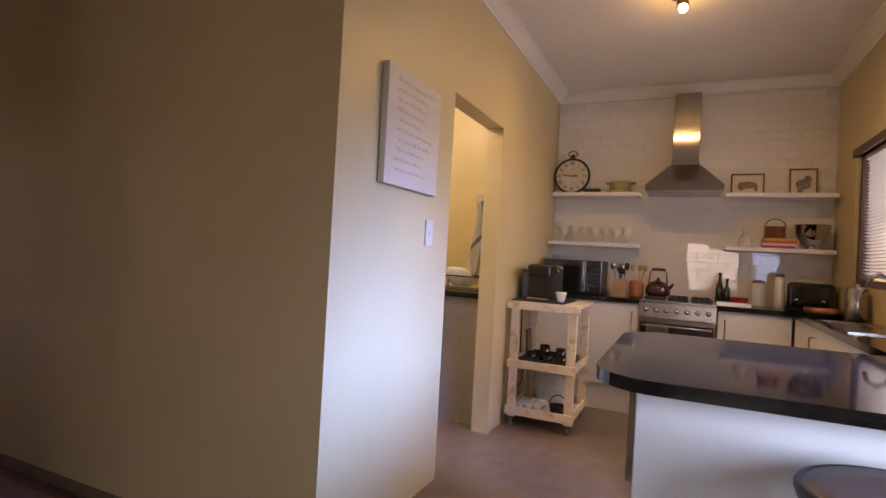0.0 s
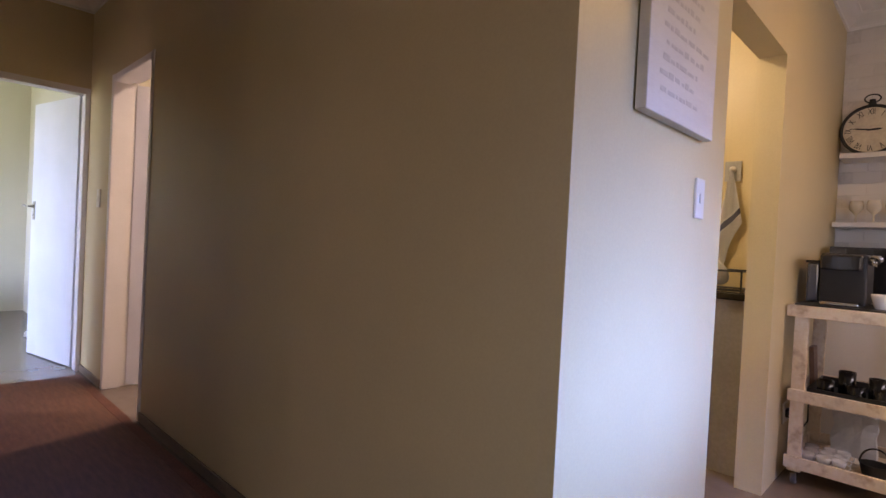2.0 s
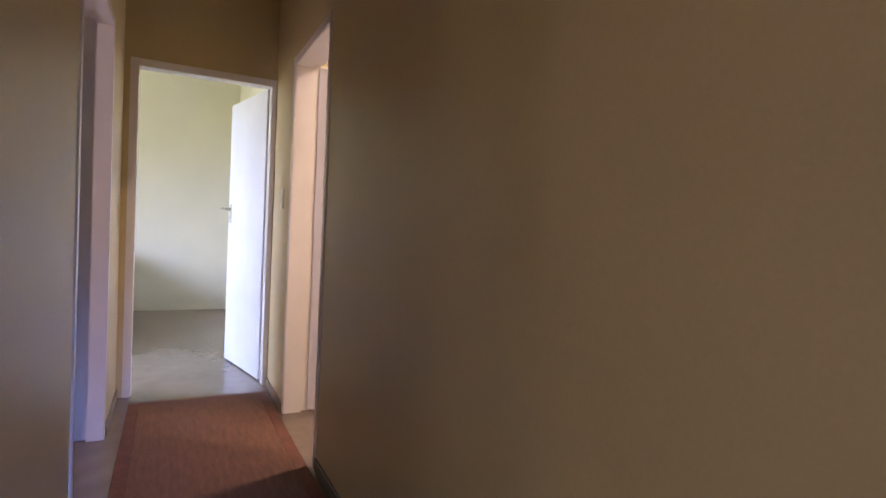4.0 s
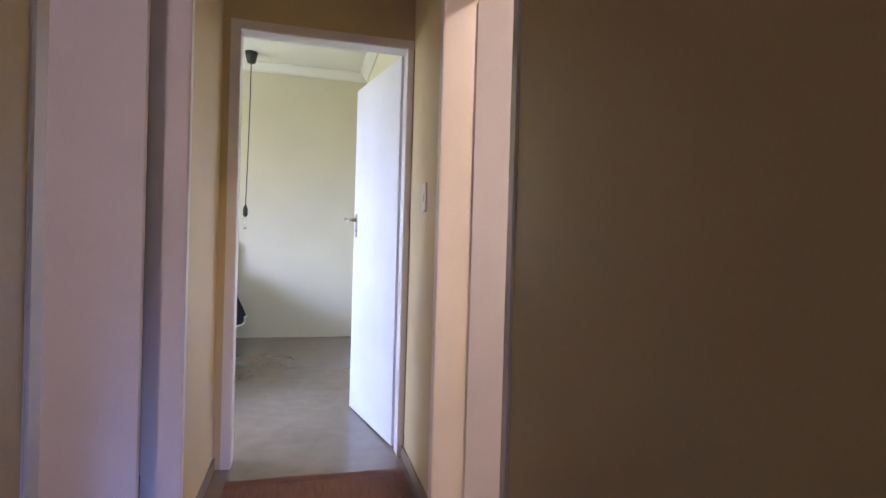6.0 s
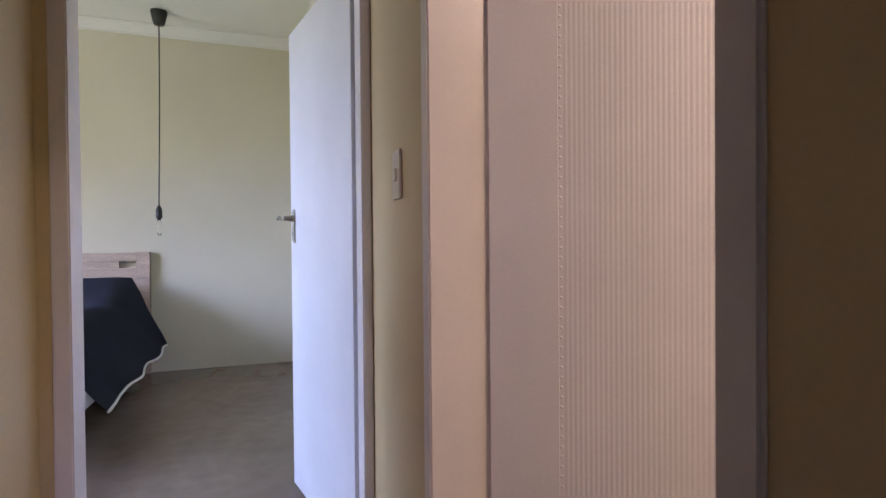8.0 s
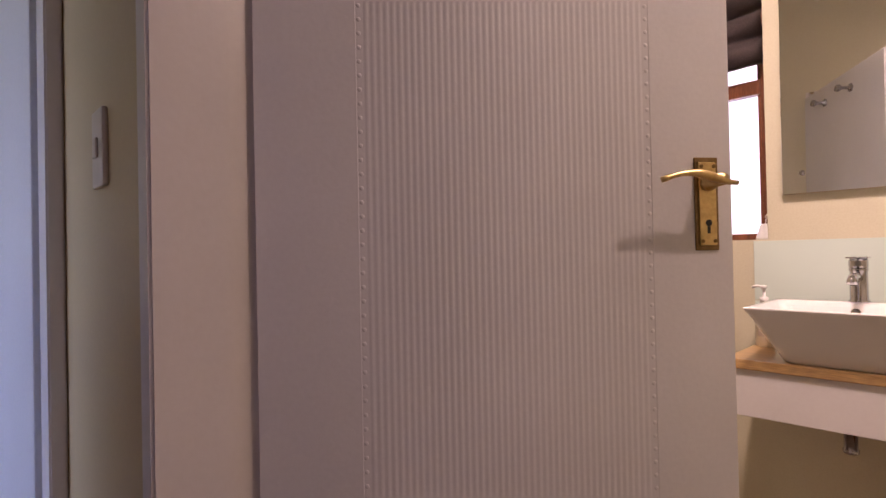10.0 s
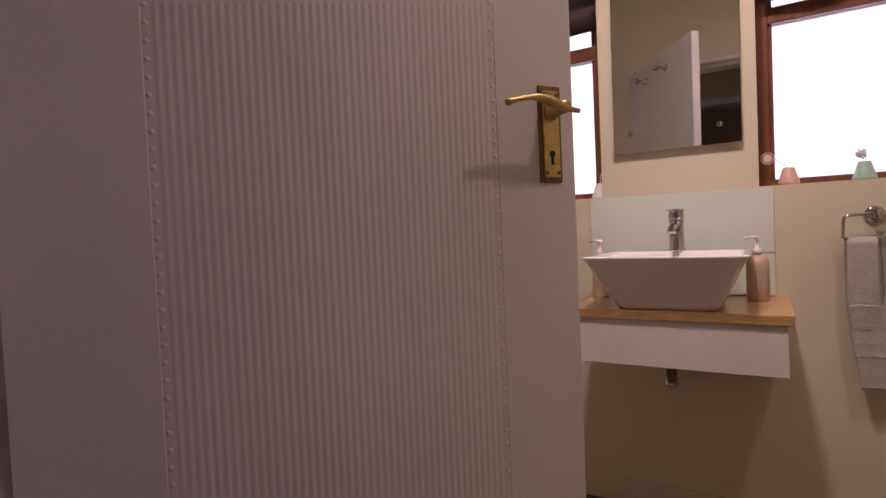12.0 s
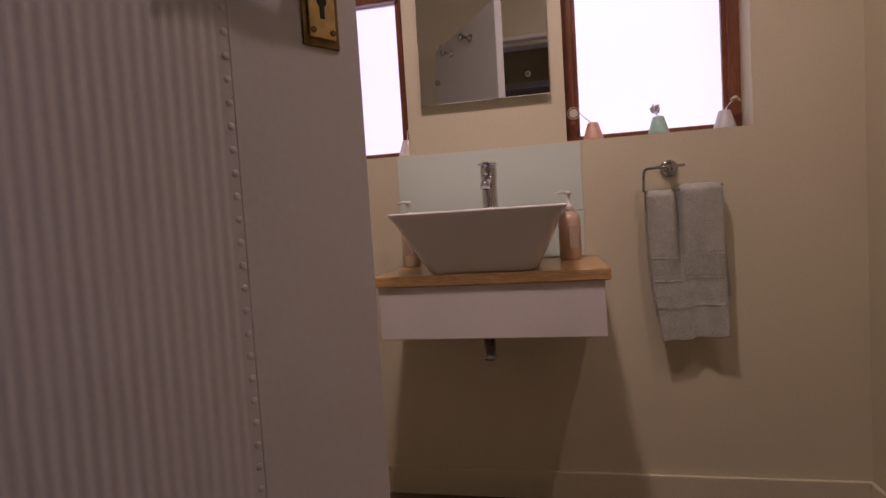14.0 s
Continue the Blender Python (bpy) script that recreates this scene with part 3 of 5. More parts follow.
# vanity
vanity = thing("vanity_unit", "floating vanity with an oak slab over a white apron", "vanity")
VX0, VX1, VF = -3.075, -2.491, 3.68
bm = bmesh.new()
box(bm, VX0, VX1, VF, MY - 0.002, 0.737, 0.765, bevel=0.0035, seg=2)
part("slab", bm, OAK, vanity, "oiled oak slab")
bm = bmesh.new()
box(bm, VX0 + 0.012, VX1 - 0.014, VF + 0.008, VF + 0.026, 0.602, 0.737, bevel=0.002, seg=1)
part("apron", bm, GLOSSWHITE, vanity, "white painted apron board")
for ax in (VX0 + 0.012, VX1 - 0.032):
    bm = bmesh.new()
    box(bm, ax, ax + 0.018, VF + 0.026, MY - 0.002, 0.602, 0.737)
    part("side_panel", bm, GLOSSWHITE, vanity)

# basin
basin = thing("vessel_basin", "white ceramic vessel basin with flared sides", "basin", Matrix.Translation((-2.796, 3.80, 0.765)))
bm = bmesh.new()


def basin_ring(hw, hd, z, r, cy=0.0):
    return [bm.verts.new((x, y + cy, z)) for x, y in rounded(-hw, hw, -hd, hd, r, 5)]


rings = [basin_ring(0.130, 0.100, 0.0, 0.03), basin_ring(0.138, 0.106, 0.006, 0.034), basin_ring(0.172, 0.142, 0.072, 0.03), basin_ring(0.198, 0.168, 0.132, 0.02), basin_ring(0.210, 0.176, 0.150, 0.012),
         basin_ring(0.211, 0.177, 0.154, 0.012), basin_ring(0.207, 0.173, 0.156, 0.012), basin_ring(0.196, 0.146, 0.154, 0.02, -0.02), basin_ring(0.186, 0.136, 0.140, 0.03, -0.02), basin_ring(0.165, 0.115, 0.07, 0.04, -0.02), basin_ring(0.12, 0.08, 0.025, 0.05, -0.02), basin_ring(0.05, 0.04, 0.018, 0.03, -0.02)]
for a, b in zip(rings, rings[1:]):
    for i in range(len(a)):
        k = (i + 1) % len(a)
        bm.faces.new((a[i], a[k], b[k], b[i]))
bm.faces.new(list(reversed(rings[0])))
bm.faces.new(rings[-1])
part("bowl", bm, CERAMIC, basin, smooth=True)
bm = bmesh.new()
lathe(bm, [(0.012, 0.0), (0.011, 0.002), (0.006, 0.0022), (0.0, 0.0005)], Matrix.Translation((0, 0.112, 0.128)) @ pose(0, 0, 0, 72), 16)
part("overflow_ring", bm, CHROME, basin, "chrome overflow ring", smooth=True)

# mixer tap on the basin's rear deck
tap = thing("mixer_tap", "chrome single-lever mixer tap on the basin", "tap", Matrix.Translation((-2.792, 3.945, 0.9195)))
bm = bmesh.new()
lathe(bm, [(0, 0), (0.027, 0), (0.027, 0.005), (0.0225, 0.009), (0.0215, 0.09), (0.0235, 0.094), (0.0235, 0.1), (0, 0.1)], seg=28)
part("body", bm, CHROME, tap, smooth=True)
bm = bmesh.new()
tube(bm, [(0, -0.012, 0.072), (0, -0.05, 0.077), (0, -0.085, 0.077), (0, -0.104, 0.07), (0, -0.108, 0.058)], 0.0125, 16)
part("spout", bm, CHROME, tap, smooth=True)
bm = bmesh.new()
lathe(bm, [(0, 0.1005), (0.022, 0.1005), (0.0235, 0.106), (0.0235, 0.122), (0.02, 0.128), (0, 0.129)], seg=28)
box(bm, -0.0085, 0.0085, -0.07, 0.0, 0.1285, 0.1335, bevel=0.002, seg=2)
box(bm, -0.026, 0.026, -0.03, 0.026, 0.128, 0.133, bevel=0.002, seg=2)
part("lever", bm, CHROME, tap)

# waste pipe under the vanity
waste = thing("bottle_trap", "short chrome waste tail under the vanity", "waste pipe", Matrix.Translation((-2.803, 3.83, 0)))
bm = bmesh.new()
lathe(bm, [(0, 0.512), (0.017, 0.512), (0.0195, 0.516), (0.0195, 0.524), (0.0165, 0.527), (0.0165, 0.62), (0, 0.62)], seg=24)
part("tail_pipe", bm, CHROME, waste, smooth=True)
bm = bmesh.new()
tube(bm, [(0, 0, 0.6), (0, 0.09, 0.612), (0, MY - 3.83, 0.612)], 0.013, 14)
part("outlet_pipe", bm, CHROME, waste, smooth=True)


def pump_bottle(x, y, colour_mat, label, r=0.031, h=0.135, turn=0):
    root = thing("soap_bottle", label, "soap bottle", pose(x, y, 0.765, 0, 0, turn), group="bottles on the vanity")
    bm = bmesh.new()
    lathe(bm, [(0, 0), (r - 0.003, 0), (r, 0.004), (r, h - 0.025), (r * 0.93, h - 0.012), (r * 0.6, h - 0.002), (r * 0.38, h + 0.004), (0, h + 0.004)], seg=28)
    part("bottle", bm, colour_mat, root, smooth=True)
    bm = bmesh.new()
    lathe(bm, [(0, h + 0.004), (0.0125, h + 0.004), (0.0125, h + 0.022), (0.0045, h + 0.024), (0.0045, h + 0.048), (0.009, h + 0.05), (0.009, h + 0.06), (0, h + 0.061)], seg=18)
    tube(bm, [(0, 0, h + 0.056), (-0.02, 0, h + 0.058), (-0.034, 0, h + 0.053)], 0.0042, 8)
    part("pump", bm, WHITEPLASTIC, root, "white plastic pump head", smooth=True)
    bm = bmesh.new()
    box(bm, -0.013, 0.013, -r - 0.0006, -r + 0.004, h * 0.25, h * 0.72)
    part("paper_label", bm, mat("faint_label_print", (0.50, 0.40, 0.31), 0.7), root, "faint printed label")
    return root


BLUSH = mat("blush_bottle_plastic", (0.60, 0.44, 0.33), 0.3, vary=0.05, grain=0.02, bump=0.0)
CREAMPL = mat("ivory_bottle_plastic", (0.72, 0.64, 0.50), 0.3, vary=0.05, grain=0.02, bump=0.0)
pump_bottle(-2.572, 3.955, BLUSH, "beige pump bottle of hand lotion on the oak slab", turn=18)
pump_bottle(-3.040, 3.955, CREAMPL, "ivory pump bottle of hand soap behind the basin", r=0.027, h=0.137)

# towel ring and towel
ring = thing("towel_ring", "chrome wall bar with a bent towel arm", "towel rail", Matrix.Translation((-2.279, MY, 1.009)))
bm = bmesh.new()
lathe(bm, [(0, -0.0), (0.025, -0.0), (0.025, 0.008), (0.021, 0.012), (0.012, 0.014), (0.0105, 0.05), (0, 0.052)], pose(0, 0, 0, 90), 26)
part("wall_rose", bm, CHROME, ring, smooth=True)
bm = bmesh.new()
tube(bm, [(0.035, -0.044, 0.004), (0.0, -0.046, 0.003), (-0.066, -0.048, 0.0), (-0.074, -0.048, -0.004), (-0.077, -0.048, -0.014), (-0.079, -0.05, -0.062), (-0.074, -0.052, -0.068), (0.13, -0.052, -0.060)], 0.0045, 10)
part("arm", bm, CHROME, ring, smooth=True)

towel = thing("hand_towel", "sage grey terry hand towel hanging in two folds", "towel")
nx, nz = 56, 96
TW_TOP, TW_BOT = 0.947, 0.510


def towel_point(u, v):
    """The front of the hanging towel: two rounded folds that part at the rail and flatten below."""
    gap = 0.41 + 0.05 * v
    top = max(0.0, 1 - v / 0.62) ** 0.7
    x = (-2.352 + 0.200 * u) * (1 - v) + (-2.322 + 0.176 * u) * v - 0.012 * math.sin(math.pi * v) * (1 - u)
    fold = math.sin(math.pi * min(1, u / gap)) if u < gap else math.sin(math.pi * (u - gap) / (1 - gap))
    y = MY - 0.058 - 0.024 * top * fold ** 0.6 - 0.006 * v * math.sin(u * 7.5 + 0.6) - 0.0025 * math.sin(u * 19 + v * 7)
    y += 0.03 * top * math.exp(-((u - gap) / 0.035) ** 2)
    y += 0.018 * max(0, 1 - v / 0.05) ** 2
    z = TW_TOP + (TW_BOT - TW_TOP) * v + (0.012 * (u > gap) - 0.012 * math.exp(-((u - gap) / 0.05) ** 2)) * (1 - v) + 0.012 * u * v + 0.003 * math.sin(u * 13) * v
    y -= 0.0012 * sum(math.exp(-((v - c) / 0.006) ** 2) for c in (0.43, 0.47, 0.585, 0.615, 0.70, 0.785))
    return Vector((x, y, z))


bm = bmesh.new()
front = [[bm.verts.new(towel_point(i / nx, j / nz)) for i in range(nx + 1)] for j in range(nz + 1)]
rear = []
for j in range(nz * 3 // 4 + 1):
    v = j / nz
    row = []
    for i in range(nx + 1):
        u = i / nx
        p = towel_point(u, v)
        row.append(bm.verts.new((p.x + 0.016 * u * v * 1.6, MY - 0.026 + 0.004 * math.sin(u * 6) - 0.012 * max(0, 1 - v / 0.05) ** 2, p.z)))
    rear.append(row)
for grid, dy in ((front, 0.006), (rear, 0.005)):
    back = [[bm.verts.new(v.co + Vector((0, dy, 0))) for v in row] for row in grid]
    for sheet in (grid, back):
        for a, b in zip(sheet, sheet[1:]):
            for i in range(nx):
                bm.faces.new((a[i], a[i + 1], b[i + 1], b[i]))
    for i in range(nx):
        bm.faces.new((grid[-1][i], grid[-1][i + 1], back[-1][i + 1], back[-1][i]))
    for a, b, c, d in zip(grid, grid[1:], back, back[1:]):
        bm.faces.new((a[0], b[0], d[0], c[0]))
        bm.faces.new((a[nx], b[nx], d[nx], c[nx]))
for i in range(nx):
    bm.faces.new((front[0][i], front[0][i + 1], rear[0][i + 1], rear[0][i]))
part("towel_cloth", bm, TOWELM, towel, smooth=True)
BANDM = mat("flat_woven_towel_band", (0.60, 0.60, 0.54), 0.9, vary=0.08, scale=40, grain=0.15, fine=260, bump=0.4)
for v, w in ((0.45, 0.006), (0.60, 0.006), (0.785, 0.007)):
    bm = bmesh.new()
    rows = []
    for dz in (-w / 2, w / 2):
        rows.append([bm.verts.new(towel_point(0.02 + 0.96 * i / nx, v + dz / (TW_BOT - TW_TOP)) + Vector((0, -0.0012, 0))) for i in range(nx + 1)])
    for i in range(nx):
        bm.faces.new((rows[0][i], rows[0][i + 1], rows[1][i + 1], rows[1][i]))
    bmesh.ops.solidify(bm, geom=bm.faces[:], thickness=0.0015)
    part("woven_band", bm, BANDM, towel, "flat woven band", smooth=True)


# scent bottles on the sill
def scent_bottle(x, colour_mat, puff, label, y=MY + 0.045, lean=(0.02, 0.05)):
    root = thing("scent_bottle", label, "ornament", Matrix.Translation((x, y, WZ[0])), group="little bottles on the sill")
    bm = bmesh.new()
    lathe(bm, [(0, 0), (0.029, 0), (0.031, 0.003), (0.030, 0.008), (0.0165, 0.052), (0.0145, 0.055), (0.006, 0.056), (0, 0.056)], seg=28)
    part("bottle", bm, colour_mat, root, smooth=True)
    bm = bmesh.new()
    tube(bm, [(0, 0, 0.054), (lean[0] * 0.5, 0, 0.07), (lean[0], 0, 0.054 + lean[1] * 0.75)], 0.0016, 8)
    part("stem", bm, WHITEPLASTIC, root)
    bm = bmesh.new()
    cx, cz = lean[0], 0.054 + lean[1] * 0.75
    rnd = random.Random(int(abs(x) * 997))
    if puff == "fluff":
        for k in range(70):
            d = Vector((rnd.gauss(0, 1), rnd.gauss(0, 1), rnd.gauss(0, 1))).normalized()
            p = Vector((cx, 0, cz + 0.008)) + d * rnd.uniform(0.004, 0.015)
            r = rnd.uniform(0.0025, 0.0045)
            lathe(bm, [(0, -r), (r, 0), (0, r)], Matrix.Translation(p), 5)
    elif puff == "hoop":
        c = Vector((cx - 0.016, 0, cz - 0.002))
        tube(bm, [c + 0.018 * Vector((math.cos(t * math.pi / 9), 0, math.sin(t * math.pi / 9))) for t in range(19)], 0.0014, 6)
        lathe(bm, [(0, -0.002), (0.013, -0.001), (0.013, 0.001), (0, 0.002)], Matrix.Translation(c) @ pose(0, 0, 0, 90), 20)
    else:
        for k in range(26):
            t = k / 25
            p = Vector((cx + 0.022 * t, rnd.uniform(-0.003, 0.003), cz + 0.004 + 0.006 * math.sin(t * 4)))
            r = 0.007 - 0.003 * t
            lathe(bm, [(0, -r), (r, 0), (0, r)], Matrix.Translation(p), 6)
    part("flower", bm, mat("pale_dried_flower_" + puff, (0.75, 0.66, 0.56) if puff != "fluff" else (0.78, 0.77, 0.74), 0.9), root, "pale dried flower")
    return root


scent_bottle(-2.482, mat("blush_glazed_ceramic", (0.70, 0.42, 0.32), 0.35, vary=0.06), "hoop", "small blush pink conical bottle with a hoop flower", lean=(-0.04, 0.05))
scent_bottle(-2.293, mat("mint_glazed_ceramic", (0.36, 0.58, 0.50), 0.35, vary=0.06), "fluff", "small mint green conical bottle with a fluffy flower", lean=(-0.008, 0.022))
scent_bottle(-2.110, mat("pearl_grey_ceramic", (0.62, 0.62, 0.66), 0.3, vary=0.06), "twig", "small pearl grey conical bottle with a pale twig", lean=(0.022, 0.035))
scent_bottle(-3.072, WHITEPLASTIC, "twig", "small white bottle at the end of the sill", lean=(0.003, 0.03))

# ---- bedroom ----
boxes("bedroom_backdrop", [(-8, -3.5, -2.6, -2.59, 0, 3.2)], OUTGLOW, "bright sky outside the bedroom window", "backdrop")
pend = thing("pendant_lamp", "bare bulb hanging on a long black cord", "lamp", Matrix.Translation((-6.95, 1.13, 0)))
bm = bmesh.new()
lathe(bm, [(0, HB - 0.11), (0.035, HB - 0.11), (0.042, HB - 0.10), (0.062, HB - 0.01), (0.062, HB), (0, HB)], seg=24)
part("ceiling_rose", bm, BLACK, pend, "black conical ceiling rose", smooth=True)
bm = bmesh.new()
tube(bm, [(0, 0, HB - 0.1), (-0.004, -0.004, 2.3), (-0.004, -0.012, 1.8), (0, -0.02, 1.40)], 0.005, 8)
part("cord", bm, BLACK, pend)
bm = bmesh.new()
lathe(bm, [(0, 1.30), (0.02, 1.30), (0.024, 1.31), (0.024, 1.37), (0.016, 1.39), (0.008, 1.41), (0, 1.41)], Matrix.Translation((0, -0.02, 0)), seg=18)
part("lamp_holder", bm, BLACK, pend, "black bulb holder", smooth=True)
bm = bmesh.new()
lathe(bm, [(0, 1.165), (0.012, 1.172), (0.018, 1.2), (0.016, 1.26), (0.012, 1.30), (0, 1.30)], Matrix.Translation((0, -0.02, 0)), seg=18)
part("glass_bulb", bm, CLEARGLASS, pend, "clear unlit glass bulb", smooth=True)

bed = thing("bed", "made bed with a pale headboard and navy spread", "bed", Matrix.Translation((0, -0.045, 0)))
HBW = mat("limed_wood_headboard", (0.55, 0.42, 0.33), 0.5, vary=0.12, scale=4, grain=0.08, fine=40, stretch=(6, 0.8, 6))
bm = bmesh.new()
for z0, z1 in ((0.30, 0.60), (0.605, 0.90), (0.955, 1.03)):
    box(bm, BDX + 0.004, BDX + 0.045, -0.75, 1.03, z0, z1, bevel=0.003, seg=1)
for y0, y1 in ((0.93, 1.03), (-0.75, -0.62)):
    box(bm, BDX + 0.002, BDX + 0.052, y0, y1, 0.0, 1.035, bevel=0.003, seg=1)
box(bm, BDX + 0.004, BDX + 0.045, -0.6, 0.80, 0.90, 0.955)
part("headboard", bm, HBW, bed, "pale limed wood headboard with a hand slot")
bm = bmesh.new()
box(bm, BDX + 0.06, -5.35, -0.68, 0.95, 0.12, 0.66, bevel=0.05, seg=4)
part("mattress", bm, WHITEPLASTIC, bed)
for lx in (BDX + 0.12, -5.45):
    for ly in (-0.6, 0.87):
        boxpart("leg", (lx - 0.03, lx + 0.03, ly - 0.03, ly + 0.03, 0.0, 0.12), HBW, bed)
prof = [(-0.9, 0.28), (-0.8, 0.55), (-0.72, 0.68), (0.0, 0.70), (0.80, 0.70), (0.92, 0.69), (0.985, 0.64), (1.03, 0.53), (1.075, 0.42), (1.13, 0.33), (1.185, 0.265)]
bm = bmesh.new()
rows = []
for i in range(40):
    u = i / 39
    x = -7.12 + (-5.2 + 7.12) * u
    row = []
    for k, (y, z) in enumerate(prof):
        w = max(0, abs(k - 4.5) - 2) / 4
        head = max(0, 1 - u * 3.0)
        row.append(bm.verts.new((x + 0.01 * math.sin(k * 2 + i), y + w * 0.018 * math.sin(u * 17 + k), z + (0.13 * head if 2 < k < 6 else 0.06 * head * (1 - w)) + 0.008 * math.sin(u * 23 + k * 1.7))))
    rows.append(row)
for a, b in zip(rows, rows[1:]):
    for k in range(len(prof) - 1):
        bm.faces.new((a[k], a[k + 1], b[k + 1], b[k]))
hem = [r[-1].co.copy() for r in rows]
bmesh.ops.solidify(bm, geom=bm.faces[:], thickness=0.012)
part("bedspread", bm, NAVY, bed, "navy cloth bedspread", smooth=True)
bm = bmesh.new()
tube(bm, hem, 0.008, 8)
part("piping", bm, WHITEPLASTIC, bed, "white piped hem", smooth=True)
stopper = thing("door_stop", "small white rubber door stop on the floor", "door stop", Matrix.Translation((-5.46, 2.12, 0)))
bm = bmesh.new()
lathe(bm, [(0, 0), (0.028, 0), (0.026, 0.03), (0.02, 0.05), (0, 0.055)], seg=18)
part("stop", bm, WHITEPLASTIC, stopper, smooth=True)
# ---- kitchen: wall sign ----
sign = thing("wall_sign", "whitewashed wooden sign with faint grey lettering", "sign", pose(KX, 2.478, 1.437, 0, 0, 90))
SIGNW = mat("whitewashed_board", (0.66, 0.58, 0.46), 0.6, vary=0.05, scale=4, grain=0.02, fine=50, stretch=(1, 1, 6))
INK = mat("faded_grey_ink", (0.565, 0.49, 0.385), 0.8, vary=0.1)
SW, SH = 0.482, 0.485
bm = bmesh.new()
box(bm, 0, SW, -0.034, -0.004, 0, SH, bevel=0.002, seg=1)
part("board", bm, SIGNW, sign)
bm = bmesh.new()
box(bm, 0.01, SW - 0.01, -0.004, 0.0, 0.01, SH - 0.01)
part("backing_batten", bm, BLACK, sign, "dark backing batten")
rnd = random.Random(7)
for k in range(10):
    z = SH - 0.055 - k * 0.041
    x = 0.06 + rnd.uniform(0, 0.05)
    end = SW - 0.07 - rnd.uniform(0, 0.14)
    bm = bmesh.new()
    while x < end:
        w = rnd.uniform(0.012, 0.05)
        box(bm, x, x + w, -0.0346, -0.034, z + rnd.uniform(-0.001, 0.001), z + rnd.choice((0.010, 0.013, 0.016)))
        x += w + rnd.uniform(0.006, 0.014)
    part("text_line", bm, INK, sign)

# ---- kitchen: fitted units ----
TILE_Z0, TILE_Z1 = 0.905, 2.612
worktop = thing("worktop", "dark polished granite worktop along two walls", "worktop")
bm = bmesh.new()
box(bm, KX + 0.003, 0.985, 5.02, BY - 0.003, 0.865, 0.90, bevel=0.006, seg=3)
part("slab", bm, GRANITE, worktop)
bm = bmesh.new()
prism(bm, [(1.525, 5.02), (1.975, 5.02), (1.975, 3.02), (RX - 0.003, 3.02), (RX - 0.003, BY - 0.003), (1.525, BY - 0.003)], 0.865, 0.90)
part("slab", bm, GRANITE, worktop)

pen = thing("breakfast_counter", "white breakfast counter with a rounded dark granite top", "counter")
bm = bmesh.new()
out = rounded(1.093, 3.2, 2.015, 3.0, 0.16, 10)
out = [(min(x, RX + 0.13), y) for x, y in out]
seen = []
for p in out:
    if not seen or (Vector(p) - Vector(seen[-1])).length > 1e-4:
        seen.append(p)
prism(bm, seen, 0.867, 0.90)
es = [e for e in bm.edges if abs(e.verts[0].co.z - e.verts[1].co.z) < 1e-5]
bmesh.ops.bevel(bm, geom=es, offset=0.012, segments=4, affect="EDGES")
part("slab", bm, GRANITE, pen, "dark polished granite top")
bm = bmesh.new()
box(bm, 1.20, RX + 0.12, 2.115, 2.2, 0.0, 0.867, bevel=0.003, seg=1)
part("front_panel", bm, WHITEWALL, pen)
bm = bmesh.new()
box(bm, 1.215, RX + 0.12, 2.2, 2.85, 0.1, 0.867)
part("carcass", bm, CABWHITE, pen)
bm = bmesh.new()
box(bm, 1.17, 1.198, 2.3, 2.34, 0.55, 0.867)
box(bm, 1.17, 1.198, 2.42, 2.46, 0.55, 0.867)
part("bracket", bm, STEEL, pen, "steel brackets under the top")


def cabinet(name, label, m, w, h, d, z0, doors=1, handle_side=1, group="kitchen base units"):
    """Local x across the front, y back from the front, z up."""
    root = thing(name, label, "cabinet", m, group=group)
    boxpart("body", (0, w, 0.02, d, z0, z0 + h), CABWHITE, root)
    boxpart("plinth", (0, w, 0.05, 0.065, 0, z0), CABWHITE, root, "recessed plinth board")
    dw = w / doors
    for k in range(doors):
        bm = bmesh.new()
        box(bm, k * dw + 0.002, (k + 1) * dw - 0.002, 0, 0.018, z0 + 0.003, z0 + h - 0.003, bevel=0.002, seg=1)
        dr = part("door", bm, CABWHITE, root)
        hx = (k + 1) * dw - 0.045 if handle_side > 0 else k * dw + 0.045
        bm = bmesh.new()
        zt = z0 + h - 0.06
        tube(bm, [(hx, 0, zt), (hx, -0.022, zt), (hx, -0.026, zt - 0.006), (hx, -0.026, zt - 0.154), (hx, -0.022, zt - 0.16), (hx, 0, zt - 0.16)], 0.005, 8)
        part("handle", bm, STEEL, dr, "brushed steel bar handle", smooth=True)
    return root


cabinet("base_cabinet", "white flat-fronted base cabinet holding the microwave", Matrix.Translation((KX + 0.004, 5.045, 0)), 0.81, 0.645, 0.53, 0.215, 2, 1)
cabinet("base_cabinet", "white flat-fronted base cabinet beside the range", Matrix.Translation((1.53, 5.045, 0)), 0.46, 0.645, 0.53, 0.215, 1, -1)
for k in range(3):
    cabinet("base_cabinet", "white flat-fronted base cabinet under the window", pose(1.995, 4.98 - k * 0.65, 0, 0, 0, -90), 0.645, 0.645, 0.31, 0.215, 1, 1)

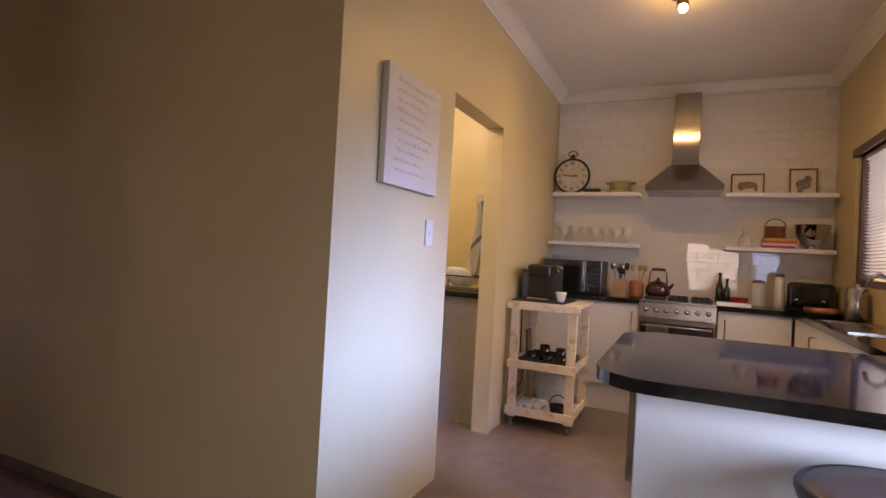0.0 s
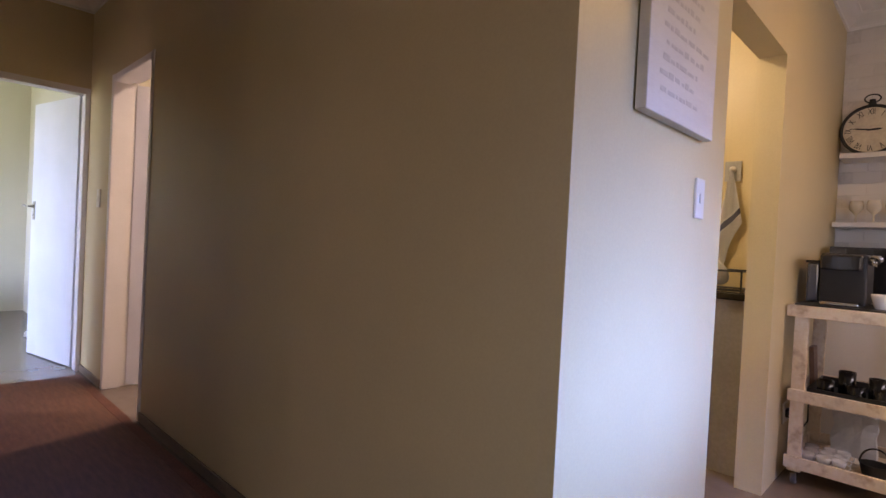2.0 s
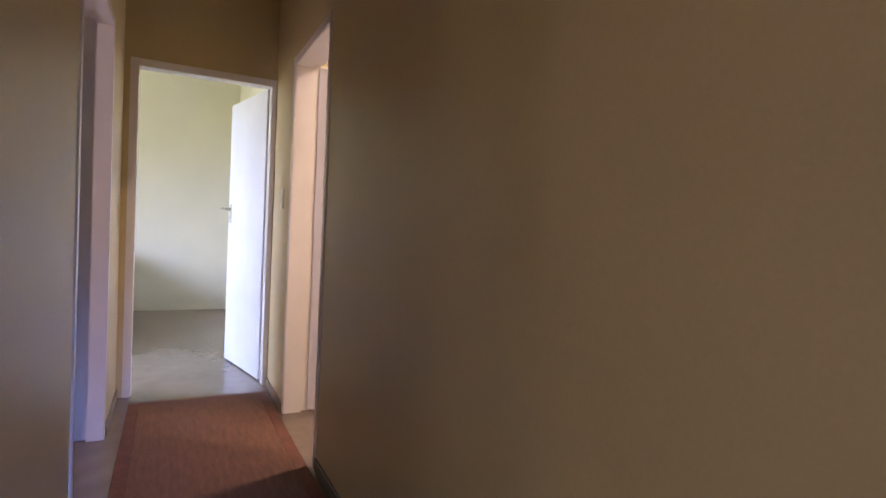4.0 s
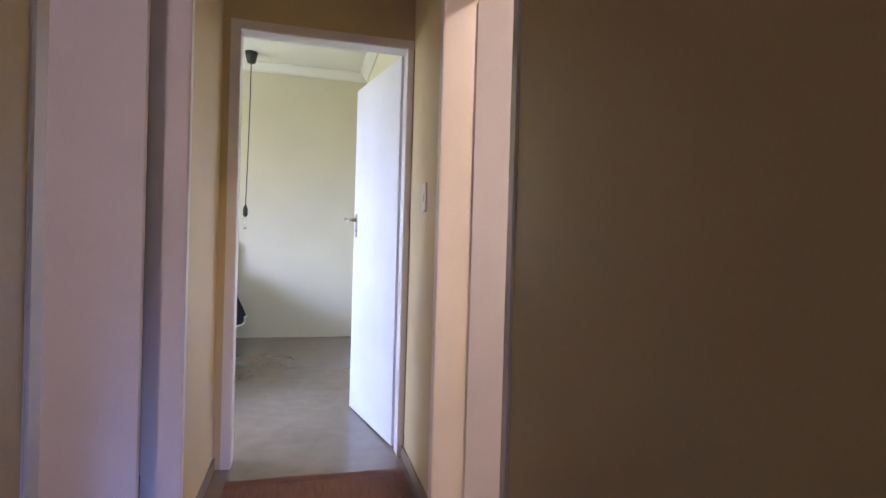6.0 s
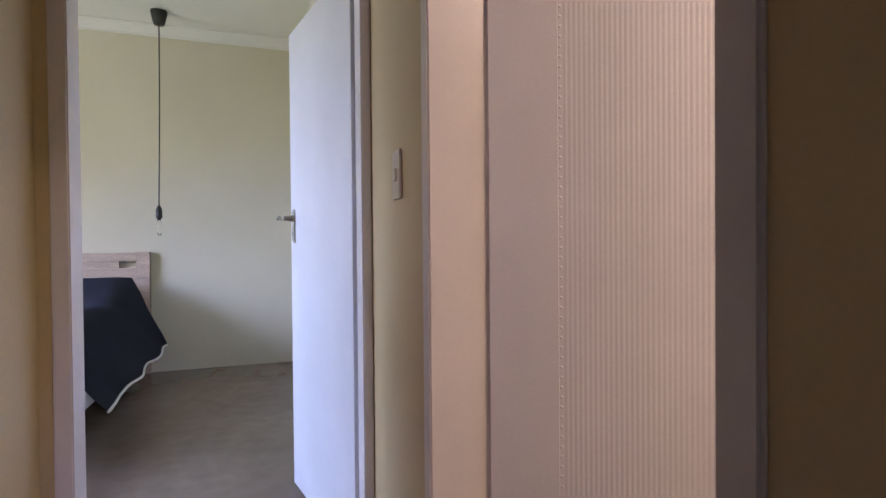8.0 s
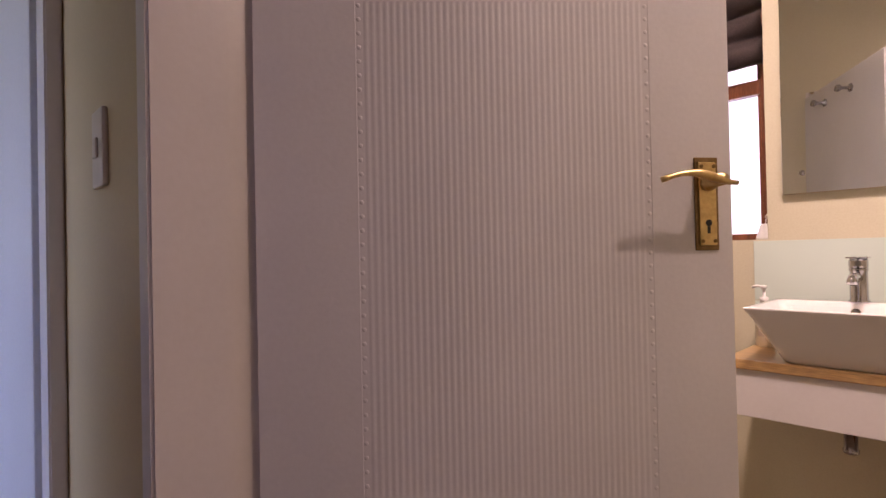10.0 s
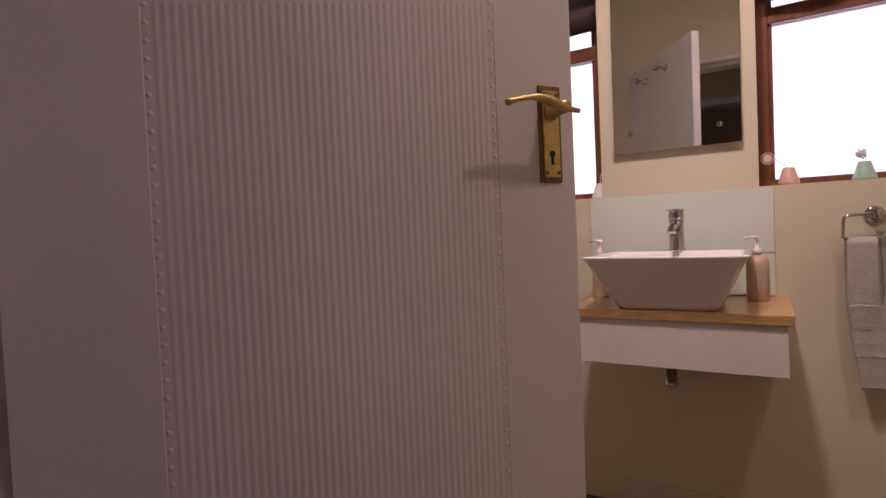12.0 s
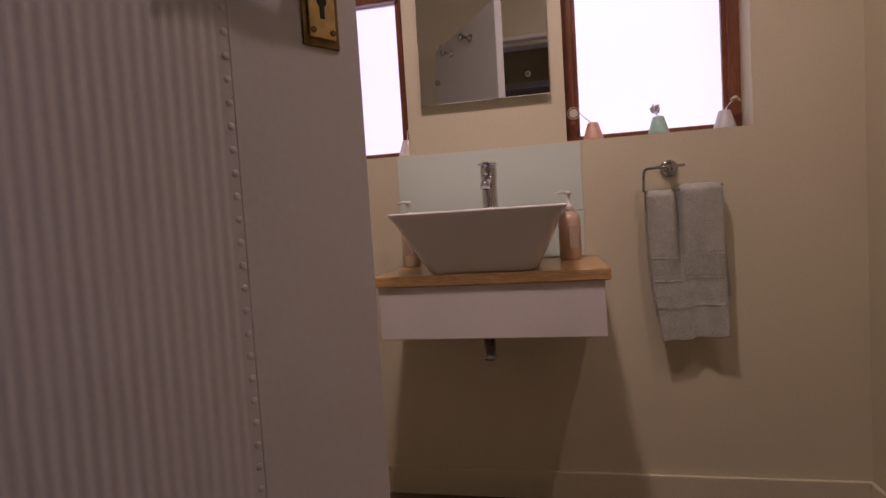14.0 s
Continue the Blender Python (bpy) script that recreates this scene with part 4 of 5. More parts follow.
# range
rng = thing("range_cooker", "stainless steel range cooker with black hob grates", "cooker", Matrix.Translation((0.989, 5.01, 0)))
RW = 0.53
boxpart("body", (0, RW, 0.03, 0.575, 0.19, 0.885), STEEL, rng)
bm = bmesh.new()
box(bm, 0, RW, 0.0, 0.575, 0.885, 0.905, bevel=0.004, seg=2)
part("hob_plate", bm, STEEL, rng)
bm = bmesh.new()
prism(bm, [(0.0, 0.775), (0.03, 0.775), (0.03, 0.885), (0.012, 0.885)], 0, RW, Matrix(((0, 0, 1, 0), (1, 0, 0, 0), (0, 1, 0, 0), (0, 0, 0, 1))))
part("control_panel", bm, STEEL, rng)
for k in range(7):
    bm = bmesh.new()
    lathe(bm, [(0, 0), (0.019, 0), (0.0185, 0.006), (0.015, 0.009), (0.014, 0.026), (0, 0.028)], Matrix.Translation((0.05 + k * (RW - 0.1) / 6, 0.006, 0.832)) @ pose(0, 0, 0, 86), 18)
    part("knob", bm, CHROME, rng, "chrome control knob", smooth=True)
bm = bmesh.new()
box(bm, 0.006, RW - 0.006, 0.005, 0.03, 0.29, 0.765, bevel=0.004, seg=2)
od = part("oven_door", bm, STEEL, rng, "steel oven door")
bm = bmesh.new()
box(bm, 0.012, RW - 0.012, -0.001, 0.005, 0.31, 0.735, bevel=0.002, seg=2)
part("oven_glass", bm, BLACKGLOSS, od, "black mirror-like oven glass")
bm = bmesh.new()
tube(bm, [(0.03, 0.0, 0.715), (0.03, -0.04, 0.718), (RW - 0.03, -0.04, 0.718), (RW - 0.03, 0.0, 0.715)], 0.0085, 10)
part("oven_handle", bm, CHROME, od, "chrome oven bar", smooth=True)
boxpart("drawer_front", (0.006, RW - 0.006, 0.01, 0.03, 0.19, 0.282), STEEL, rng, bevel=0.003)
for fx in (0.03, RW - 0.03):
    bm = bmesh.new()
    lathe(bm, [(0, 0), (0.024, 0), (0.022, 0.006), (0.017, 0.01), (0.017, 0.19), (0, 0.19)], Matrix.Translation((fx, 0.07, 0)), 18)
    part("leg", bm, STEEL, rng, "round steel leg", smooth=True)
boxpart("plinth", (0.05, RW - 0.05, 0.14, 0.155, 0, 0.19), BLACK, rng, "dark recessed plinth")
for gx in (0.04, 0.205, 0.37):
    bm = bmesh.new()
    for i in range(4):
        box(bm, gx + i * 0.04, gx + i * 0.04 + 0.009, 0.09, 0.5, 0.917, 0.928)
    for yy in (0.09, 0.29, 0.49):
        box(bm, gx - 0.006, gx + 0.135, yy, yy + 0.009, 0.905, 0.926)
    part("pan_grate", bm, BLACK, rng, "black cast iron grate")

# ribbed cloth over the oven bar
oven_cloth = thing("oven_cloth", "grey-brown ribbed kitchen cloth hanging on the oven bar", "towel", Matrix.Translation((1.125, 4.967, 0)))
RIBCLOTH = mat("grey_brown_ribbed_cloth", (0.20, 0.165, 0.135), 0.95, vary=0.15, scale=8, grain=0.1, fine=220, bump=0.4)
bm = bmesh.new()
grid = []
for j in range(61):
    v = j / 60
    grid.append([bm.verts.new((0.16 * (u - 0.5) + 0.004 * math.sin(v * 5), -0.004 - 0.004 * math.sin(u * 7 + v * 2) * v - 0.0016 * math.sin(v * 150), 0.731 - 0.30 * v)) for u in (k / 12 for k in range(13))])
for a, b in zip(grid, grid[1:]):
    for k in range(12):
        bm.faces.new((a[k], a[k + 1], b[k + 1], b[k]))
back = [bm.verts.new((vv.co.x, 0.024, 0.729)) for vv in grid[0]]
low = [bm.verts.new((vv.co.x, 0.022, 0.52)) for vv in grid[0]]
for k in range(12):
    bm.faces.new((back[k], back[k + 1], grid[0][k + 1], grid[0][k]))
    bm.faces.new((low[k], low[k + 1], back[k + 1], back[k]))
bmesh.ops.solidify(bm, geom=bm.faces[:], thickness=0.004)
part("cloth", bm, RIBCLOTH, oven_cloth, smooth=True)

# hood
hood = thing("extractor_hood", "stainless steel chimney extractor hood", "hood", Matrix.Translation((1.257, BY, 0)))
boxpart("chimney", (-0.098, 0.098, -0.22, -0.003, 2.02, 2.575), HOODSTEEL, hood, bevel=0.003)
boxpart("chimney_collar", (-0.104, 0.104, -0.23, -0.003, 1.985, 2.02), HOODSTEEL, hood, bevel=0.003)
bm = bmesh.new()
lo = [bm.verts.new(p) for p in ((-0.272, -0.48, 1.80), (0.272, -0.48, 1.80), (0.272, -0.004, 1.80), (-0.272, -0.004, 1.80))]
hi = [bm.verts.new(p) for p in ((-0.108, -0.265, 1.985), (0.108, -0.265, 1.985), (0.108, -0.004, 1.985), (-0.108, -0.004, 1.985))]
for i in range(4):
    bm.faces.new((lo[i], lo[(i + 1) % 4], hi[(i + 1) % 4], hi[i]))
bm.faces.new(hi)
bm.faces.new(lo[::-1])
part("canopy", bm, HOODSTEEL, hood, "sloping steel canopy")
boxpart("canopy_rim", (-0.276, 0.276, -0.485, -0.004, 1.755, 1.80), HOODSTEEL, hood, bevel=0.004)


def wall_shelf(x0, x1, z, label):
    root = thing("wall_shelf", label, "shelf", group="floating kitchen shelves")
    bm = bmesh.new()
    box(bm, x0, x1, BY - 0.25, BY - 0.003, z - 0.032, z, bevel=0.003, seg=1)
    part("board", bm, CABWHITE, root)
    return z


S1 = wall_shelf(0.20, 0.925, 1.765, "white floating shelf holding the clock")
S2 = wall_shelf(0.185, 0.93, 1.335, "white floating shelf holding glasses")
S3 = wall_shelf(1.555, 2.285, 1.765, "white floating shelf holding framed pictures")
S4 = wall_shelf(1.575, 2.285, 1.348, "white floating shelf holding copper and books")

# clock
clock = thing("mantel_clock", "round black-rimmed clock with roman numerals", "clock", Matrix.Translation((0.338, BY - 0.13, S1 + 0.157)))
bm = bmesh.new()
R = 0.15
tube(bm, [(R * math.cos(t * math.pi / 24), 0, R * math.sin(t * math.pi / 24)) for t in range(49)], 0.011, 10)
part("rim", bm, BLACK, clock, "black metal rim", smooth=True)
bm = bmesh.new()
lathe(bm, [(0, -0.016), (R, -0.016), (R, 0.004), (0, 0.006)], pose(0, 0, 0, 90), 48)
part("dial", bm, mat("aged_ivory_dial", (0.66, 0.58, 0.44), 0.5, vary=0.1, scale=12, grain=0.05), clock, "aged ivory dial")
for k, txt in enumerate(("XII", "I", "II", "III", "IIII", "V", "VI", "VII", "VIII", "IX", "X", "XI")):
    cu = bpy.data.curves.new("numeral", "FONT")
    cu.body, cu.size, cu.align_x, cu.align_y, cu.extrude = txt, 0.052, "CENTER", "CENTER", 0.0006
    cu.materials.append(BLACK)
    ob = new("numeral", cu)
    ob.parent = clock
    a = radians(-30 * k)
    ob.matrix_local = pose(-0.112 * math.sin(a), -0.0075, 0.112 * math.cos(a)) @ Matrix.Rotation(-a, 4, "Y") @ pose(0, 0, 0, 90) @ Matrix.Diagonal((0.62, 1, 1, 1))
for nm, ln, ang, w in (("hour_pointer", 0.062, 87, 0.005), ("minute_pointer", 0.105, -82, 0.0035)):
    bm = bmesh.new()
    prism(bm, [(-w, -0.02), (w, -0.02), (w * 1.3, ln * 0.6), (0, ln), (-w * 1.3, ln * 0.6)], 0.0, 0.0015)
    bmesh.ops.transform(bm, matrix=Matrix.Translation((0, -0.0085, 0)) @ Matrix.Rotation(radians(ang), 4, "Y") @ pose(0, 0, 0, 90), verts=bm.verts[:])
    part(nm, bm, BLACK, clock)
bm = bmesh.new()
lathe(bm, [(0, 0), (0.018, 0), (0.022, 0.008), (0.012, 0.014), (0.016, 0.024), (0.016, 0.034), (0, 0.038)], Matrix.Translation((0, 0, R + 0.006)), 16)
tube(bm, [(0.04 * math.cos(t * math.pi / 12), 0, R + 0.046 + 0.026 * math.sin(t * math.pi / 12)) for t in range(25)], 0.0045, 8)
part("crown", bm, BLACK, clock, "black winding crown with bail", smooth=True)


def simple(name, label, category, x, y, z, prof, material, seg=24, group="", turn=0):
    root = thing(name, label, category, pose(x, y, z, 0, 0, turn), group=group)
    bm = bmesh.new()
    lathe(bm, prof, seg=seg)
    part("body", bm, material, root, smooth=True)
    return root


OLIVE = mat("pale_olive_glaze", (0.42, 0.38, 0.16), 0.25, vary=0.1)
tin = thing("flat_tin", "flat dark tin lying beside the clock", "tin", Matrix.Translation((0.52, BY - 0.14, S1)))
boxpart("tin_body", (-0.07, 0.07, -0.05, 0.05, 0, 0.028), BLACK, tin, bevel=0.006)
boxpart("tin_lid", (-0.072, 0.072, -0.052, 0.052, 0.028, 0.038), BLACK, tin, bevel=0.004)
cas = thing("olive_casserole", "pale olive glazed casserole dish with lug handles", "dish", Matrix.Translation((0.755, BY - 0.13, S1)))
bm = bmesh.new()
lathe(bm, [(0, 0), (0.10, 0), (0.112, 0.006), (0.108, 0.022), (0, 0.022)], seg=28)
part("under_dish", bm, OLIVE, cas, "low olive under-dish", smooth=True)
bm = bmesh.new()
lathe(bm, [(0, 0.022), (0.078, 0.022), (0.088, 0.04), (0.09, 0.088), (0.094, 0.096), (0.088, 0.098), (0.083, 0.088), (0.08, 0.045), (0, 0.034)], seg=28)
part("bowl", bm, OLIVE, cas, smooth=True)
for sg in (-1, 1):
    bm = bmesh.new()
    tube(bm, [(sg * 0.088, -0.03, 0.088), (sg * 0.112, -0.022, 0.09), (sg * 0.118, 0, 0.09), (sg * 0.112, 0.022, 0.09), (sg * 0.088, 0.03, 0.088)], 0.007, 8)
    part("lug", bm, OLIVE, cas, smooth=True)
# glasses
CLOUDY = mat("cloudy_pale_glass", (0.66, 0.60, 0.48), 0.15, vary=0.03, grain=0.0, bump=0.0, coat=0.4)
for k in range(7):
    g = simple("wine_glass", "pale cloudy stemmed glass on the shelf", "glass", 0.29 + k * 0.09, BY - 0.14 - 0.02 * (k % 2), S2, [(0, 0), (0.03, 0), (0.03, 0.003), (0.006, 0.008), (0.005, 0.05), (0.014, 0.06), (0.036, 0.085), (0.038, 0.115), (0.033, 0.14), (0.031, 0.14), (0.035, 0.115), (0.033, 0.088), (0, 0.066)], CLOUDY, 20, "glasses on the shelf")


# pictures
PRINTGREY = mat("soft_grey_print", (0.27, 0.235, 0.20), 0.7, vary=0.3, scale=30, grain=0.1)


def picture(x, w, h, blot, label):
    root = thing("framed_picture", label, "picture", pose(x, BY - 0.06, S3, -8), group="pictures on the shelf")
    fr = mat("brown_wood_picture_frame", (0.20, 0.13, 0.08), 0.4)
    for nm, d in (("frame_bar", (-w / 2, w / 2, -0.012, 0.006, 0, 0.012)), ("frame_bar", (-w / 2, w / 2, -0.012, 0.006, h - 0.012, h)), ("frame_bar", (-w / 2, -w / 2 + 0.012, -0.012, 0.006, 0.012, h - 0.012)), ("frame_bar", (w / 2 - 0.012, w / 2, -0.012, 0.006, 0.012, h - 0.012))):
        boxpart(nm, d, fr, root, bevel=0.002)
    boxpart("print", (-w / 2 + 0.012, w / 2 - 0.012, -0.002, 0.002, 0.012, h - 0.012), SIGNW, root, "pale print")
    bm = bmesh.new()
    for cx, cz, rx, rz in blot:
        lathe(bm, [(0, -0.0008), (1, -0.0006), (1, 0.0006), (0, 0.0008)], pose(cx, -0.003, cz, 90) @ Matrix.Diagonal((rx, rz, 1, 1)), 18)
    part("dark_shape", bm, PRINTGREY, root, "dark blurred shape on the print")


picture(1.717, 0.235, 0.178, ((0.01, 0.085, 0.06, 0.028), (-0.04, 0.075, 0.03, 0.035), (0.06, 0.06, 0.012, 0.03)), "low framed print with a dark animal-like shape")
picture(2.093, 0.185, 0.215, ((0.0, 0.09, 0.05, 0.04), (0.03, 0.13, 0.025, 0.03), (-0.02, 0.05, 0.02, 0.035)), "taller framed print with a dark shape")

# copper shelf
COPPER = mat("old_copper", (0.50, 0.22, 0.12), 0.3, metal=1, vary=0.2, scale=12)
simple("glass_jug", "small glass oil jug with a dark stopper", "jug", 1.715, BY - 0.14, S4, [(0, 0), (0.045, 0), (0.05, 0.01), (0.05, 0.06), (0.02, 0.10), (0.016, 0.12), (0.024, 0.125), (0.024, 0.15), (0, 0.155)], CLEARGLASS)
BOOKC = ((0.45, 0.05, 0.06), (0.62, 0.58, 0.55), (0.50, 0.10, 0.05), (0.60, 0.30, 0.05))
for k, c in enumerate(BOOKC):
    bk = thing("book", "thin hardcover book in the lying stack", "book", pose(1.93 + 0.004 * k, BY - 0.14, S4 + k * 0.019, 0, 0, 2 * k - 3), group="stack of books")
    cm = mat("book_cover_" + "abcd"[k], c, 0.5)
    boxpart("cover", (-0.11, 0.11, -0.075, 0.075, 0.0, 0.003), cm, bk)
    boxpart("cover", (-0.11, 0.11, -0.075, 0.075, 0.0155, 0.0185), cm, bk)
    boxpart("pages", (-0.107, 0.107, -0.072, 0.072, 0.003, 0.0155), SIGNW, bk)
    boxpart("spine", (-0.11, 0.11, -0.0755, -0.073, 0.003, 0.0155), cm, bk)
cp = simple("copper_pot", "old copper pot with an arched handle", "pot", 1.91, BY - 0.14, S4 + 0.0765, [(0, 0), (0.066, 0), (0.072, 0.006), (0.07, 0.085), (0.074, 0.09), (0.068, 0.092), (0.062, 0.01), (0, 0.008)], COPPER)
bm = bmesh.new()
tube(bm, [(0.068 * math.cos(t * math.pi / 14), 0, 0.09 + 0.06 * math.sin(t * math.pi / 14)) for t in range(15)], 0.0035, 8)
part("handle", bm, BLACK, cp, "thin arched handle", smooth=True)
simple("steel_bowl", "polished steel footed mixing bowl", "bowl", 2.15, BY - 0.14, S4, [(0, 0), (0.045, 0), (0.048, 0.006), (0.03, 0.02), (0.035, 0.03), (0.075, 0.06), (0.105, 0.11), (0.118, 0.18), (0.122, 0.182), (0.122, 0.186), (0.114, 0.186), (0.10, 0.115), (0.07, 0.067), (0, 0.045)], CHROME, 30)

# worktop things
mw = thing("microwave_oven", "black microwave with a steel trimmed door", "microwave", Matrix.Translation((0.215, 5.09, 0.90)))
bm = bmesh.new()
box(bm, 0, 0.475, 0.012, 0.36, 0.012, 0.275, bevel=0.005, seg=2)
part("body", bm, BLACK, mw)
boxpart("door", (0.004, 0.35, 0.0, 0.012, 0.016, 0.271), BLACKGLOSS, mw, "black framed door", bevel=0.002)
boxpart("door_trim", (0.318, 0.348, -0.003, 0.0, 0.02, 0.268), STEEL, mw, "upright steel trim")
boxpart("door_glass", (0.03, 0.31, -0.002, 0.0, 0.05, 0.24), BLACKGLOSS, mw, "black door glass")
boxpart("control_strip", (0.354, 0.471, 0.0, 0.012, 0.016, 0.271), BLACKGLOSS, mw, "black control strip", bevel=0.002)
bm = bmesh.new()
tube(bm, [(0.335, 0.0, 0.05), (0.335, -0.025, 0.055), (0.335, -0.025, 0.235), (0.335, 0.0, 0.24)], 0.007, 8)
part("door_handle", bm, CHROME, mw, "chrome bar handle", smooth=True)
for k in range(5):
    boxpart("button", (0.37, 0.455, -0.002, 0.0, 0.06 + k * 0.035, 0.075 + k * 0.035), BLACK, mw)
for fx in (0.03, 0.44):
    for fy in (0.04, 0.32):
        boxpart("foot", (fx - 0.012, fx + 0.012, fy - 0.012, fy + 0.012, 0, 0.012), BLACK, mw)
WOODM = mat("worn_beech", (0.45, 0.28, 0.14), 0.55, vary=0.15, scale=5, grain=0.1, stretch=(1, 1, 6))
TERRA = mat("terracotta_glaze", (0.42, 0.15, 0.06), 0.4, vary=0.12)
blk = thing("utensil_box", "wooden utensil box holding dark spoons", "utensil holder", Matrix.Translation((0.805, 5.32, 0.90)))
for d in ((-0.058, 0.058, -0.05, -0.04, 0, 0.14), (-0.058, 0.058, 0.04, 0.05, 0, 0.14), (-0.058, -0.048, -0.04, 0.04, 0, 0.14), (0.048, 0.058, -0.04, 0.04, 0, 0.14), (-0.048, 0.048, -0.04, 0.04, 0, 0.01)):
    boxpart("side_board", d, WOODM, blk, bevel=0.001)
rnd = random.Random(5)
for k in range(6):
    bm = bmesh.new()
    tx, ty, hh = rnd.uniform(-0.08, 0.08), rnd.uniform(-0.03, 0.03), rnd.uniform(0.23, 0.29)
    tube(bm, [(tx * 0.2, ty * 0.3, 0.012), (tx * 0.6, ty, hh * 0.7)], 0.004, 8)
    lathe(bm, [(0, -0.034), (0.017, -0.018), (0.023, 0.006), (0.016, 0.026), (0, 0.034)], Matrix.Translation((tx * 0.75, ty, hh * 0.78 + 0.02)) @ Matrix.Diagonal((1, 0.3, 1, 1)), 14)
    part("utensil", bm, BLACK if k % 2 else STEEL, blk, smooth=True)
crock = simple("terracotta_crock", "terracotta crock holding wooden spoons", "utensil holder", 0.94, 5.30, 0.90, [(0, 0), (0.05, 0), (0.058, 0.02), (0.058, 0.11), (0.05, 0.135), (0.045, 0.135), (0.05, 0.1), (0.045, 0.01), (0, 0.01)], TERRA)
for k in range(4):
    bm = bmesh.new()
    tx, ty = (0.05, 0.02, -0.03, 0.06)[k], (0.0, 0.02, 0.01, -0.02)[k]
    tube(bm, [(tx * 0.3, ty, 0.012), (tx, ty, 0.21)], 0.0045, 8)
    lathe(bm, [(0, -0.03), (0.016, -0.01), (0.02, 0.01), (0.01, 0.03), (0, 0.034)], Matrix.Translation((tx * 1.1, ty, 0.235)) @ Matrix.Diagonal((1, 0.35, 1, 1)), 14)
    part("spoon", bm, WOODM, crock, "wooden spoon", smooth=True)
ket = simple("stove_kettle", "dark plum domed whistling kettle on the hob", "kettle", 1.105, 5.27, 0.928, [(0, 0), (0.078, 0), (0.092, 0.012), (0.095, 0.04), (0.082, 0.08), (0.05, 0.108), (0.03, 0.115), (0.012, 0.125), (0.012, 0.14), (0, 0.145)], mat("plum_enamel", (0.06, 0.014, 0.018), 0.15, vary=0.05, coat=0.5, grain=0, bump=0), 28)
bm = bmesh.new()
tube(bm, [(-0.07, 0, 0.06), (-0.06, 0, 0.18), (-0.045, 0, 0.205), (0.045, 0, 0.205), (0.06, 0, 0.18), (0.07, 0, 0.06)], 0.005, 8)
part("handle", bm, STEEL, ket, "thin steel bail", smooth=True)
bm = bmesh.new()
tube(bm, [(-0.05, 0, 0.203), (-0.03, 0, 0.207), (0.03, 0, 0.207), (0.05, 0, 0.203)], 0.012, 12)
part("grip", bm, BLACK, ket, "black handle grip", smooth=True)
bm = bmesh.new()
tube(bm, [(0.07, 0, 0.045), (0.10, 0, 0.08), (0.112, 0, 0.1)], 0.012, 10, [0.014, 0.011, 0.009])
part("spout", bm, BLACKGLOSS, ket, smooth=True)
DARKGLASS = mat("dark_green_bottle_glass", (0.02, 0.025, 0.012), 0.08, vary=0.05, coat=0.4, grain=0, bump=0)
BOT = [(0, 0), (0.024, 0), (0.027, 0.005), (0.027, 0.11), (0.022, 0.135), (0.011, 0.16), (0.0105, 0.215), (0.013, 0.217), (0.013, 0.232), (0, 0.234)]
tray = thing("white_tray", "small white rectangular tray on the worktop", "tray", Matrix.Translation((1.64, 5.28, 0.90)))
boxpart("tray_base", (-0.11, 0.11, -0.06, 0.06, 0, 0.006), CERAMIC, tray)
for d in ((-0.11, 0.11, -0.066, -0.06), (-0.11, 0.11, 0.06, 0.066), (-0.116, -0.11, -0.066, 0.066), (0.11, 0.116, -0.066, 0.066)):
    boxpart("tray_rim", (*d, 0, 0.022), CERAMIC, tray)
simple("oil_bottle", "tall dark glass oil bottle on the tray", "bottle", 1.545, 5.30, 0.906, BOT, DARKGLASS, group="oil bottles")
simple("oil_bottle", "shorter dark glass bottle on the tray", "bottle", 1.592, 5.26, 0.906, [(r * 0.95, z * 0.82) for r, z in BOT], DARKGLASS, group="oil bottles")
simple("red_bowl", "wide glossy red enamel bowl on the tray", "bowl", 1.675, 5.28, 0.906, [(0, 0), (0.045, 0), (0.056, 0.008), (0.068, 0.045), (0.071, 0.05), (0.066, 0.05), (0.052, 0.016), (0, 0.012)], mat("red_enamel", (0.40, 0.03, 0.015), 0.2, vary=0.05, coat=0.4))
JAR = mat("milky_storage_jar", (0.60, 0.57, 0.52), 0.15, vary=0.05, coat=0.3)
for x, r, h in ((1.81, 0.047, 0.2), (1.945, 0.034, 0.26)):
    j = simple("storage_jar", "pale glass storage jar with a clamp lid", "jar", x, 5.36, 0.90, [(0, 0), (r, 0), (r * 1.04, 0.01), (r * 1.04, h * 0.82), (r * 0.85, h * 0.9), (0, h * 0.9)], JAR, group="storage jars")
    bm = bmesh.new()
    lathe(bm, [(0, h * 0.9), (r * 0.95, h * 0.9), (r * 0.95, h * 0.95), (r * 0.5, h), (0, h)], seg=22)
    part("lid", bm, STEEL, j, "steel lid", smooth=True)
toaster = thing("toaster", "glossy black four-slice toaster", "toaster", pose(2.15, 5.40, 0.90, 0, 0, -12))
bm = bmesh.new()
box(bm, -0.145, 0.145, -0.09, 0.09, 0.008, 0.2, bevel=0.035, seg=5)
part("body", bm, BLACKGLOSS, toaster, smooth=True)
for sx in (-0.04, 0.04):
    boxpart("slot", (-0.11, 0.11, sx - 0.012, sx + 0.012, 0.199, 0.2025), STEEL, toaster, "steel bread slot")
for kx in (-0.08, 0.08):
    bm = bmesh.new()
    lathe(bm, [(0, 0), (0.015, 0), (0.013, 0.014), (0, 0.015)], Matrix.Translation((kx, -0.09, 0.07)) @ pose(0, 0, 0, 90), 16)
    part("dial", bm, CHROME, toaster, smooth=True)
boxpart("foot_rail", (-0.12, 0.12, -0.07, 0.07, 0, 0.01), BLACK, toaster)
